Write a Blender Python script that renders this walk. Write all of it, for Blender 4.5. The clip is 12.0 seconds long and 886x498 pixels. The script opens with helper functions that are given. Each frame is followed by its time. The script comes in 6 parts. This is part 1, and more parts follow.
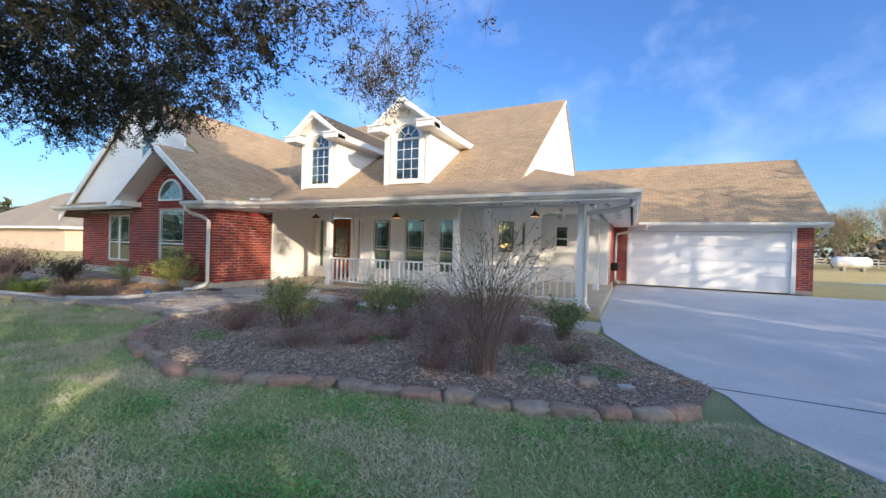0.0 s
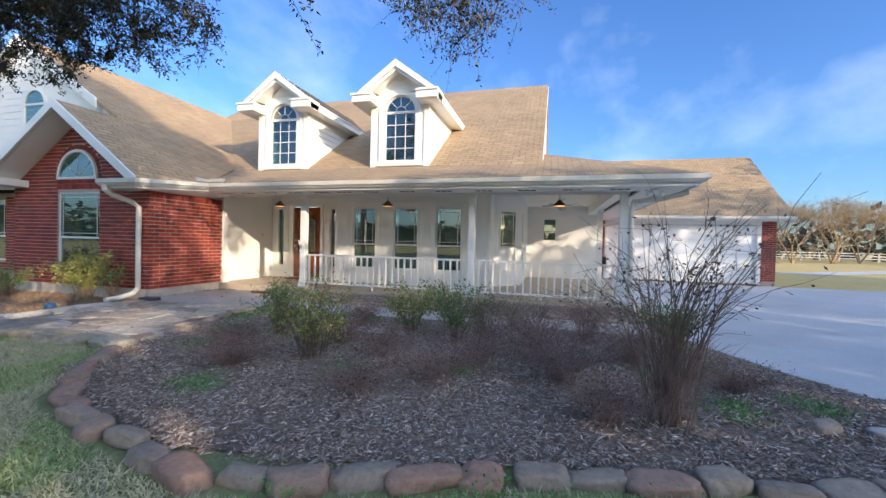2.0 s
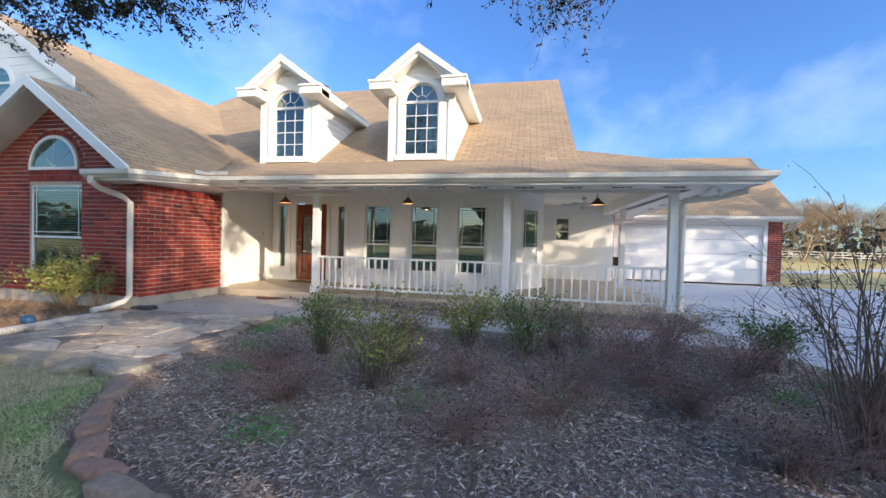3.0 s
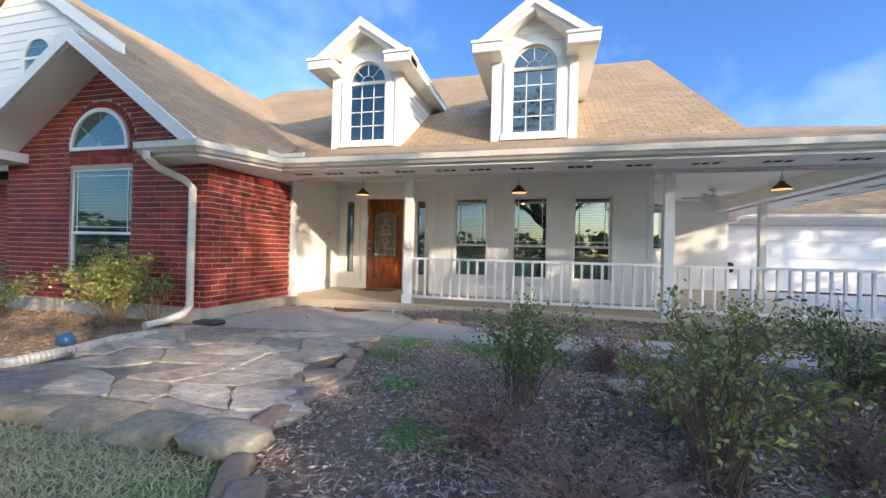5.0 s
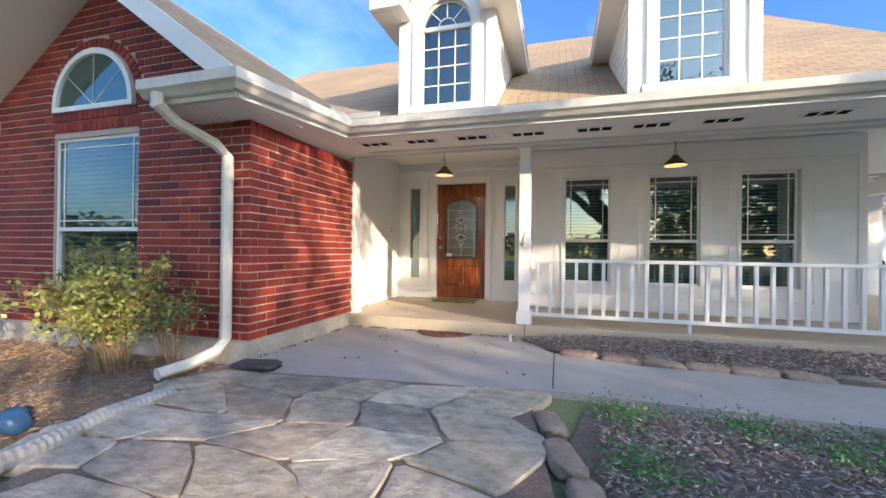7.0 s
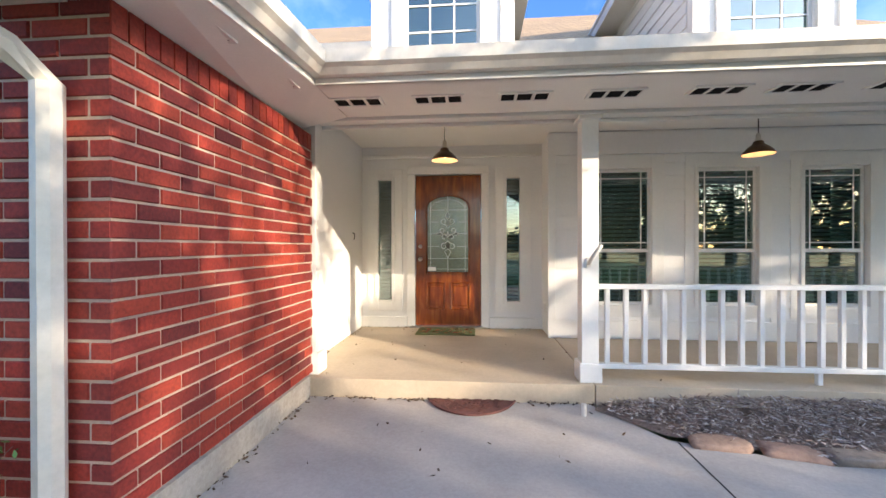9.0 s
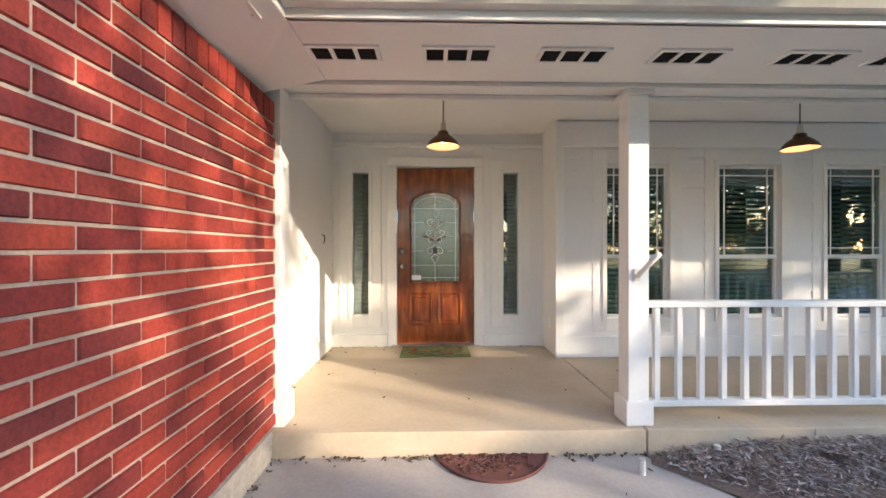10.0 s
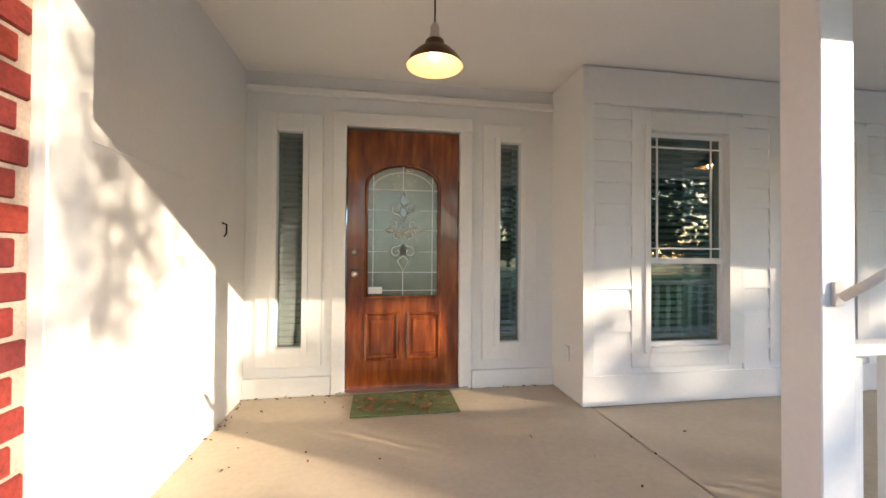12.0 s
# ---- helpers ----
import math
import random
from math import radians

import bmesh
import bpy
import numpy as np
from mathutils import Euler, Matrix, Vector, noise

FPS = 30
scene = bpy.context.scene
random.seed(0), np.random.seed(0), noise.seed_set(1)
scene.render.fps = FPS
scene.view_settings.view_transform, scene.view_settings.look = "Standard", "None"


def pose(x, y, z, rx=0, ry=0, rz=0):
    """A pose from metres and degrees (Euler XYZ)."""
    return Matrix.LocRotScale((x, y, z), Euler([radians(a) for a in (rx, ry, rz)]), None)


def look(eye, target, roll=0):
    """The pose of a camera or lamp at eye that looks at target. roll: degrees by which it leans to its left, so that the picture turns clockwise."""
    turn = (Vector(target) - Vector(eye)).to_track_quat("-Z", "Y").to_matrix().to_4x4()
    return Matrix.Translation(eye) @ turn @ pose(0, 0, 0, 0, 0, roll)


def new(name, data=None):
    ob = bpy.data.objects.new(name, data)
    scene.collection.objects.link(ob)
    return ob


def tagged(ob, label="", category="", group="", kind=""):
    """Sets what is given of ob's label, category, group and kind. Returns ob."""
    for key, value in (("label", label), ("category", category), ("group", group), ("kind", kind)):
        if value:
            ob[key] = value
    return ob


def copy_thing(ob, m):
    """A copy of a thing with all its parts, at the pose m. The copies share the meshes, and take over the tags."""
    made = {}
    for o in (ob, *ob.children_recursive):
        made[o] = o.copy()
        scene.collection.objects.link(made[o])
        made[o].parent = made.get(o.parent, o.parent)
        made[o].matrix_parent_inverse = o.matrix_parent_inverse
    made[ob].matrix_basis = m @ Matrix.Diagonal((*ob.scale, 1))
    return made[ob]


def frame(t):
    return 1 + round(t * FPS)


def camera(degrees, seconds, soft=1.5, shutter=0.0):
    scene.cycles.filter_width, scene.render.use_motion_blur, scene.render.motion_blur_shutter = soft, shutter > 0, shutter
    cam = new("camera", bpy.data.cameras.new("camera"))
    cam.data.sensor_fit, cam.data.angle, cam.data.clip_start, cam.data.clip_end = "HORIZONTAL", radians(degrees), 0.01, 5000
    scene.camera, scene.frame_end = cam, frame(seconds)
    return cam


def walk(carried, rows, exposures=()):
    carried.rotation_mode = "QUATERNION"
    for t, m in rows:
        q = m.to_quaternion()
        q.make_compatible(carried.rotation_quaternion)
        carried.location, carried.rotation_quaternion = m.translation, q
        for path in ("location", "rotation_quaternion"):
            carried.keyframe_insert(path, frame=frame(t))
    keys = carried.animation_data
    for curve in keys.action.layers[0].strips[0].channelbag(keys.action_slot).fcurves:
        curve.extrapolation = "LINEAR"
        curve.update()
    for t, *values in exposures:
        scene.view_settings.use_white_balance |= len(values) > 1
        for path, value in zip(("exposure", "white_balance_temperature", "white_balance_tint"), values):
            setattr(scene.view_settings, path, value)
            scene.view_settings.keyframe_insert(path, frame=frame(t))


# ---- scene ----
import itertools

cam = camera(96.6, 12.0)
PATH = [
    (0, (-0.699, 0.519, 1.405), (-1.565, 2.321, 1.392), 1.6),
    (0.5, (-1.357, 0.638, 1.411), (-2.123, 2.485, 1.394), 1.4),
    (1, (-1.993, 0.853, 1.374), (-2.665, 2.737, 1.352), 1.3),
    (1.5, (-2.546, 1.09, 1.335), (-3.144, 2.999, 1.309), 1.4),
    (2, (-3.137, 1.329, 1.34), (-3.658, 3.26, 1.308), 1.4),
    (2.5, (-3.765, 1.559, 1.34), (-4.221, 3.506, 1.307), 1.4),
    (3, (-4.403, 1.763, 1.373), (-4.81, 3.721, 1.334), 1.5),
    (3.2, (-4.653, 1.873, 1.366), (-5.046, 3.833, 1.324), 1.4),
    (4.8, (-6.324, 2.987, 1.132), (-6.808, 4.928, 1.131), 1.3),
    (5, (-6.597, 3.086, 1.102), (-7.092, 5.023, 1.114), 1.4),
    (5.5, (-7.146, 3.405, 1.049), (-7.69, 5.329, 1.063), 1.3),
    (6, (-7.659, 3.811, 1.061), (-8.24, 5.725, 1.068), 1.1),
    (6.5, (-8.111, 4.241, 1.053), (-8.702, 6.151, 1.057), 0.8),
    (7, (-8.525, 4.704, 1.074), (-9.086, 6.624, 1.081), 0.7),
    (7.2, (-8.705, 4.865, 1.071), (-9.246, 6.79, 1.082), 0.7),
    (8.8, (-9.772, 6.159, 1.295), (-10.004, 8.145, 1.271), -0.1),
    (9, (-9.882, 6.311, 1.299), (-10.047, 8.304, 1.29), -0.1),
    (9.5, (-10.04, 6.733, 1.302), (-10.086, 8.733, 1.296), -0.1),
    (10, (-10.29, 7.099, 1.341), (-10.244, 9.098, 1.339), -0.0),
    (10.5, (-10.504, 7.498, 1.347), (-10.36, 9.492, 1.346), 0.1),
    (11, (-10.580, 7.900, 1.388), (-10.368, 9.889, 1.376), 0.1),
    (11.5, (-10.515, 8.272, 1.335), (-10.270, 10.257, 1.343), 0.3),
    (12, (-10.475, 8.581, 1.295), (-10.153, 10.555, 1.320), 0.4),
]
walk(cam, [(t, look(eye, target, roll)) for t, eye, target, roll in PATH], [(0, 0.78), (3, 0.9), (5.5, 1.05), (7, 1.25), (9, 1.45), (12, 1.6)])

# ---- world, sun and exposure ----
SUN_TO = Vector((0.81, -0.52, 0.272)).normalized()
world = bpy.data.worlds.new("sky")
scene.world = world
world.use_nodes = True
wn, wl = world.node_tree.nodes, world.node_tree.links
bg = wn["Background"]
sky = wn.new("ShaderNodeTexSky")
sky.sky_type = "NISHITA"
sky.sun_disc = False
sky.sun_elevation = math.asin(SUN_TO.z)
sky.sun_rotation = math.atan2(SUN_TO.x, SUN_TO.y)
sky.air_density, sky.dust_density, sky.ozone_density = 1.3, 0.5, 2.5
tc = wn.new("ShaderNodeTexCoord")
mp = wn.new("ShaderNodeMapping")
mp.inputs["Scale"].default_value = (3.2, 1.0, 4.0)
mp.inputs["Rotation"].default_value = (0.3, 0.5, 0.9)
cn = wn.new("ShaderNodeTexNoise")
cn.inputs["Scale"].default_value, cn.inputs["Detail"].default_value, cn.inputs["Roughness"].default_value = 1.3, 6, 0.55
cr = wn.new("ShaderNodeMapRange")
cr.inputs["From Min"].default_value, cr.inputs["From Max"].default_value = 0.48, 0.85
cr.inputs["To Max"].default_value = 0.26
blue = wn.new("ShaderNodeMixRGB")
blue.blend_type = "MULTIPLY"
blue.inputs[0].default_value, blue.inputs[2].default_value = 1.0, (0.38, 0.58, 0.98, 1)
wl.new(sky.outputs[0], blue.inputs[1])
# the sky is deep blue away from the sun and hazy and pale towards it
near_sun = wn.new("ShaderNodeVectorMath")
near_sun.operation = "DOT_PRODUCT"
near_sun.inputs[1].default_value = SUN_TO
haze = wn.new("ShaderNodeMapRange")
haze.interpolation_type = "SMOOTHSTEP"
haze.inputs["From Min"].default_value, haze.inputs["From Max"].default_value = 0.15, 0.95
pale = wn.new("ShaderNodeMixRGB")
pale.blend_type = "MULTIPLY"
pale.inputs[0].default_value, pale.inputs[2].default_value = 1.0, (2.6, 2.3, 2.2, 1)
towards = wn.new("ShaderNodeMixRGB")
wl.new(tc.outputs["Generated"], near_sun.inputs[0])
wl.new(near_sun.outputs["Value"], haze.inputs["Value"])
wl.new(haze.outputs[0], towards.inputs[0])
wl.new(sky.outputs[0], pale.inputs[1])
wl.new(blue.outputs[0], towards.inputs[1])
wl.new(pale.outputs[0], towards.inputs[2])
mixc = wn.new("ShaderNodeMixRGB")
mixc.inputs[2].default_value = (6.0, 6.6, 7.6, 1)
wl.new(tc.outputs["Generated"], mp.inputs["Vector"])
wl.new(mp.outputs[0], cn.inputs["Vector"])
wl.new(cn.outputs[0], cr.inputs["Value"])
wl.new(cr.outputs[0], mixc.inputs[0])
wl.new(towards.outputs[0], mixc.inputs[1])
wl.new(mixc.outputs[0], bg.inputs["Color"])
bg.inputs["Strength"].default_value = 0.165
sun = new("sun", bpy.data.lights.new("sun", "SUN"))
sun.data.energy, sun.data.angle, sun.data.color = 3.3, radians(0.4), (1.0, 0.83, 0.63)
sun.matrix_world = look(SUN_TO * 60, (0, 0, 0))


# ---- materials ----
def nodes_of(name, rough=0.6, metal=0.0, spec=0.5):
    m = bpy.data.materials.new(name)
    m.use_nodes = True
    n, l = m.node_tree.nodes, m.node_tree.links
    b = n["Principled BSDF"]
    b.inputs["Roughness"].default_value, b.inputs["Metallic"].default_value = rough, metal
    b.inputs["Specular IOR Level"].default_value = spec
    return m, n, l, b


def noise_node(n, l, scale, detail=4, rough=0.6, vec=None, stretch=None):
    t = n.new("ShaderNodeTexNoise")
    t.inputs["Scale"].default_value, t.inputs["Detail"].default_value, t.inputs["Roughness"].default_value = scale, detail, rough
    if vec is None:
        vec = n.new("ShaderNodeTexCoord").outputs["Object"]
    if stretch:
        s = n.new("ShaderNodeMapping")
        s.inputs["Scale"].default_value = stretch
        l.new(vec, s.inputs["Vector"])
        vec = s.outputs[0]
    l.new(vec, t.inputs["Vector"])
    return t.outputs[0]


def ramp(n, l, fac, stops):
    r = n.new("ShaderNodeValToRGB")
    e = r.color_ramp.elements
    while len(e) < len(stops):
        e.new(0.5)
    for k, (p, c) in zip(e, stops):
        k.position, k.color = p, (*c, 1) if len(c) == 3 else c
    l.new(fac, r.inputs[0])
    return r.outputs[0]


def mix(n, l, fac, a, b, kind="MIX"):
    m = n.new("ShaderNodeMixRGB")
    m.blend_type = kind
    for i, v in enumerate((fac, a, b)):
        if isinstance(v, (float, int)):
            m.inputs[i].default_value = v
        elif isinstance(v, tuple):
            m.inputs[i].default_value = (*v, 1)
        else:
            l.new(v, m.inputs[i])
    return m.outputs[0]


def bump(n, l, b, height, strength=0.3, dist=0.01):
    k = n.new("ShaderNodeBump")
    k.inputs["Strength"].default_value, k.inputs["Distance"].default_value = strength, dist
    l.new(height, k.inputs["Height"])
    l.new(k.outputs[0], b.inputs["Normal"])


def piece_random(n, l):
    o = n.new("ShaderNodeObjectInfo").outputs["Random"]
    g = n.new("ShaderNodeNewGeometry").outputs["Random Per Island"]
    a = n.new("ShaderNodeMath")
    a.operation = "ADD"
    l.new(o, a.inputs[0]), l.new(g, a.inputs[1])
    f = n.new("ShaderNodeMath")
    f.operation = "FRACT"
    l.new(a.outputs[0], f.inputs[0])
    return f.outputs[0]


def world_pos(n):
    return n.new("ShaderNodeNewGeometry").outputs["Position"]


def surface(name, low, high, rough=0.6, big=0.6, fine=18, relief=0.2, dist=0.004, spots=0.25, metal=0.0, spec=0.5, pieces=None, stretch=None, share=0.75):
    """Two colours mixed by a broad noise, with a fine grain, a relief and, where pieces is given, a third and more colours by piece."""
    m, n, l, b = nodes_of(name, rough, metal, spec)
    p = world_pos(n)
    wide = noise_node(n, l, big, 5, 0.65, p)
    col = mix(n, l, ramp(n, l, wide, [(0.3, (0, 0, 0)), (0.7, (1, 1, 1))]), low, high)
    if pieces:
        r = piece_random(n, l)
        col = mix(n, l, share, col, ramp(n, l, r, [(i / (len(pieces) - 1), c) for i, c in enumerate(pieces)]))
    grain = noise_node(n, l, fine, 6, 0.7, p, stretch)
    shade = ramp(n, l, grain, [(0.25, (1 - spots,) * 3), (0.75, (1 + spots * 0.4,) * 3)])
    col = mix(n, l, 1.0, col, shade, "MULTIPLY")
    l.new(col, b.inputs["Base Color"])
    bump(n, l, b, grain, relief, dist)
    return m


M = {}
M["brick"] = surface("brick", (0.22, 0.024, 0.019), (0.36, 0.044, 0.026), 0.72, 1.2, 55, 0.6, 0.004, 0.5,
                     pieces=[(0.11, 0.018, 0.022), (0.32, 0.032, 0.023), (0.44, 0.060, 0.030), (0.17, 0.018, 0.019), (0.37, 0.041, 0.024)])
M["mortar"] = surface("mortar", (0.44, 0.34, 0.27), (0.56, 0.45, 0.36), 0.9, 1.5, 90, 0.5, 0.002, 0.3)
M["siding"] = surface("white siding paint", (0.78, 0.775, 0.75), (0.83, 0.825, 0.80), 0.55, 0.8, 40, 0.08, 0.002, 0.05)
M["trim"] = surface("white trim paint", (0.78, 0.77, 0.73), (0.84, 0.83, 0.79), 0.42, 1.0, 30, 0.06, 0.002, 0.05)
M["soffit"] = surface("soffit paint", (0.83, 0.81, 0.76), (0.88, 0.86, 0.81), 0.6, 0.7, 60, 0.1, 0.002, 0.05)
M["gutter"] = surface("gutter enamel", (0.62, 0.58, 0.50), (0.76, 0.73, 0.66), 0.38, 1.4, 14, 0.05, 0.002, 0.14)
M["slab"] = surface("porch concrete", (0.47, 0.38, 0.27), (0.59, 0.49, 0.36), 0.62, 1.1, 28, 0.12, 0.003, 0.12)
M["walk"] = surface("walk concrete", (0.36, 0.33, 0.30), (0.47, 0.435, 0.40), 0.8, 1.3, 50, 0.25, 0.003, 0.18)
M["drive"] = surface("driveway concrete", (0.46, 0.45, 0.45), (0.60, 0.585, 0.575), 0.8, 0.5, 26, 0.2, 0.003, 0.16)
M["footing"] = surface("footing concrete", (0.36, 0.32, 0.27), (0.50, 0.46, 0.40), 0.85, 3.0, 30, 0.4, 0.005, 0.3)
M["stone"] = surface("flagstone", (0.28, 0.22, 0.17), (0.80, 0.69, 0.54), 0.8, 3.6, 9, 1.0, 0.03, 0.6, stretch=(0.85, 1.25, 1.0), share=0.62,
                     pieces=[(0.16, 0.125, 0.11), (0.64, 0.52, 0.37), (0.46, 0.41, 0.35), (0.76, 0.66, 0.52), (0.30, 0.21, 0.16), (0.60, 0.49, 0.37), (0.20, 0.165, 0.155), (0.70, 0.62, 0.53), (0.50, 0.43, 0.36)])
M["mossy"] = surface("mossy tan stone", (0.24, 0.22, 0.12), (0.50, 0.40, 0.29), 0.85, 6.0, 16, 1.0, 0.02, 0.5, share=0.6,
                     pieces=[(0.40, 0.32, 0.24), (0.50, 0.42, 0.32), (0.34, 0.30, 0.17), (0.54, 0.50, 0.43)])
M["edging"] = surface("edging stone", (0.30, 0.21, 0.15), (0.48, 0.36, 0.27), 0.8, 3.0, 20, 0.8, 0.012, 0.4,
                      pieces=[(0.34, 0.17, 0.12), (0.40, 0.31, 0.23), (0.28, 0.23, 0.19), (0.42, 0.22, 0.15)])
M["mulch"] = surface("mulch soil", (0.20, 0.15, 0.12), (0.38, 0.29, 0.235), 0.95, 1.5, 60, 1.0, 0.02, 0.6)
M["litter"] = surface("reddish leaf litter", (0.30, 0.18, 0.10), (0.50, 0.33, 0.19), 0.9, 2.0, 30, 0.3, 0.003, 0.3,
                      pieces=[(0.12, 0.07, 0.05), (0.30, 0.19, 0.11), (0.42, 0.31, 0.20), (0.20, 0.12, 0.08)])
M["chips"] = surface("wood chips", (0.26, 0.17, 0.13), (0.56, 0.44, 0.35), 0.9, 1.1, 30, 0.3, 0.003, 0.3,
                     pieces=[(0.09, 0.065, 0.06), (0.40, 0.28, 0.22), (0.20, 0.14, 0.12), (0.82, 0.75, 0.69), (0.26, 0.18, 0.14), (0.64, 0.52, 0.44)], share=0.85)
M["lawn"] = surface("lawn soil and thatch", (0.17, 0.22, 0.08), (0.34, 0.34, 0.18), 0.95, 0.9, 40, 0.8, 0.02, 0.45)
M["blade"] = surface("grass blades", (0.27, 0.44, 0.13), (0.58, 0.56, 0.32), 0.75, 0.8, 20, 0.1, 0.002, 0.2,
                     pieces=[(0.12, 0.32, 0.06), (0.66, 0.62, 0.40), (0.20, 0.36, 0.09), (0.50, 0.47, 0.28), (0.13, 0.30, 0.06)], share=0.75)
M["clover"] = surface("low weed leaves", (0.06, 0.24, 0.04), (0.12, 0.33, 0.07), 0.6, 2, 20, 0.1, 0.002, 0.2)
M["far grass"] = surface("dry winter grass", (0.48, 0.36, 0.12), (0.62, 0.46, 0.17), 0.95, 0.12, 3, 0.3, 0.02, 0.25)
M["black"] = surface("black metal", (0.015, 0.014, 0.013), (0.03, 0.028, 0.025), 0.4, 4, 40, 0.05, 0.001, 0.1, metal=0.6)
M["bronze"] = surface("bronze lamp metal", (0.09, 0.055, 0.03), (0.15, 0.09, 0.05), 0.35, 4, 40, 0.05, 0.001, 0.1, metal=0.8)
M["nickel"] = surface("brushed nickel", (0.55, 0.52, 0.46), (0.65, 0.62, 0.56), 0.28, 4, 80, 0.05, 0.001, 0.1, metal=1.0)
M["dark"] = surface("dark vent mesh", (0.015, 0.014, 0.013), (0.03, 0.028, 0.025), 0.9, 4, 40, 0.05, 0.001, 0.1)
M["blind"] = surface("window blind slats", (0.30, 0.37, 0.34), (0.37, 0.43, 0.40), 0.6, 4, 40, 0.03, 0.001, 0.08)
# the dimness of the rooms is put into this dark sheet colour
M["room"] = surface("dark backing for unlit room", (0.10, 0.10, 0.09), (0.14, 0.14, 0.12), 0.9, 1, 10, 0.03, 0.001, 0.1)
M["bark"] = surface("shrub stems", (0.13, 0.085, 0.06), (0.24, 0.17, 0.12), 0.85, 3, 40, 0.5, 0.004, 0.35)
M["tree bark"] = surface("tree bark", (0.09, 0.07, 0.055), (0.18, 0.145, 0.115), 0.9, 3, 12, 0.8, 0.02, 0.4)
M["leaf"] = surface("shrub leaves", (0.08, 0.16, 0.035), (0.15, 0.26, 0.06), 0.5, 2, 20, 0.1, 0.002, 0.25,
                    pieces=[(0.04, 0.10, 0.025), (0.10, 0.19, 0.04), (0.24, 0.31, 0.08), (0.06, 0.13, 0.035)])
M["yellow leaf"] = surface("yellowing leaves", (0.13, 0.20, 0.04), (0.32, 0.34, 0.07), 0.5, 2, 20, 0.1, 0.002, 0.25,
                           pieces=[(0.08, 0.15, 0.03), (0.38, 0.38, 0.09), (0.17, 0.25, 0.05), (0.28, 0.18, 0.06), (0.25, 0.32, 0.07)])
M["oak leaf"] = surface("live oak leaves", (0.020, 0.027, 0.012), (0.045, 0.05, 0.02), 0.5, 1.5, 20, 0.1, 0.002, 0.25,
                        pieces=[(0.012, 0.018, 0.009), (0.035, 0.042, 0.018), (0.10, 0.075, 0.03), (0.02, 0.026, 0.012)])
M["dry leaf"] = surface("dead leaves", (0.06, 0.04, 0.03), (0.14, 0.09, 0.055), 0.8, 3, 20, 0.1, 0.002, 0.3)
M["twig brown"] = surface("reddish bare twigs", (0.23, 0.145, 0.125), (0.40, 0.27, 0.235), 0.85, 3, 30, 0.2, 0.002, 0.3)
M["twig tan"] = surface("sunlit bare branches", (0.28, 0.20, 0.12), (0.40, 0.29, 0.18), 0.9, 1, 10, 0.2, 0.01, 0.3)
M["mat"] = surface("rubber mat", (0.09, 0.035, 0.03), (0.16, 0.06, 0.05), 0.8, 5, 40, 0.3, 0.003, 0.3)
M["bowl"] = surface("dark slate", (0.05, 0.05, 0.055), (0.08, 0.08, 0.085), 0.6, 5, 40, 0.3, 0.003, 0.3)
M["blue"] = surface("blue plastic", (0.02, 0.06, 0.14), (0.03, 0.09, 0.2), 0.5, 5, 40, 0.3, 0.003, 0.3)
# pale colour stands in for the light that the door glass reflects
M["pale backing"] = surface("pale sheet behind door glass", (0.20, 0.20, 0.16), (0.27, 0.27, 0.21), 0.9, 2, 8, 0.1, 0.002, 0.2)
M["pipe"] = surface("weathered grey pipe", (0.34, 0.33, 0.32), (0.50, 0.48, 0.46), 0.6, 5, 30, 0.3, 0.003, 0.3)
M["fence"] = surface("fence paint", (0.60, 0.56, 0.50), (0.72, 0.68, 0.62), 0.7, 1, 20, 0.1, 0.003, 0.15)


def shingle_material():
    m, n, l, b = nodes_of("asphalt shingles", 0.9)
    uv = n.new("ShaderNodeTexCoord").outputs["UV"]
    t = n.new("ShaderNodeTexBrick")
    l.new(uv, t.inputs["Vector"])
    t.inputs["Color1"].default_value, t.inputs["Color2"].default_value = (0.46, 0.325, 0.195, 1), (0.36, 0.255, 0.155, 1)
    t.inputs["Mortar"].default_value = (0.09, 0.07, 0.05, 1)
    t.inputs["Scale"].default_value, t.inputs["Mortar Size"].default_value = 1.0, 0.008
    t.inputs["Brick Width"].default_value, t.inputs["Row Height"].default_value = 0.30, 0.14
    t.inputs["Mortar Smooth"].default_value = 0.6
    p = world_pos(n)
    wide = noise_node(n, l, 0.5, 4, 0.6, p)
    grit = noise_node(n, l, 60, 4, 0.8, p)
    col = mix(n, l, 1.0, t.outputs[0], ramp(n, l, wide, [(0.3, (0.85, 0.85, 0.87)), (0.7, (1.12, 1.1, 1.05))]), "MULTIPLY")
    col = mix(n, l, 1.0, col, ramp(n, l, grit, [(0.3, (0.65, 0.65, 0.65)), (0.7, (1.2, 1.2, 1.2))]), "MULTIPLY")
    l.new(col, b.inputs["Base Color"])
    bump(n, l, b, t.outputs["Fac"], -0.6, 0.012)
    return m


M["shingle"] = shingle_material()


def wood_door():
    m, n, l, b = nodes_of("stained wood door", 0.24)
    p = world_pos(n)
    g = noise_node(n, l, 6, 5, 0.55, p, (2.6, 2.6, 0.45))
    w = noise_node(n, l, 2.0, 3, 0.6, p)
    c = ramp(n, l, g, [(0.25, (0.085, 0.016, 0.003)), (0.5, (0.19, 0.042, 0.007)), (0.78, (0.33, 0.10, 0.018))])
    c = mix(n, l, 1.0, c, ramp(n, l, w, [(0.3, (0.75, 0.75, 0.75)), (0.7, (1.2, 1.15, 1.1))]), "MULTIPLY")
    l.new(c, b.inputs["Base Color"])
    b.inputs["Coat Weight"].default_value = 0.3
    bump(n, l, b, g, 0.04, 0.001)
    return m


M["wood"] = wood_door()


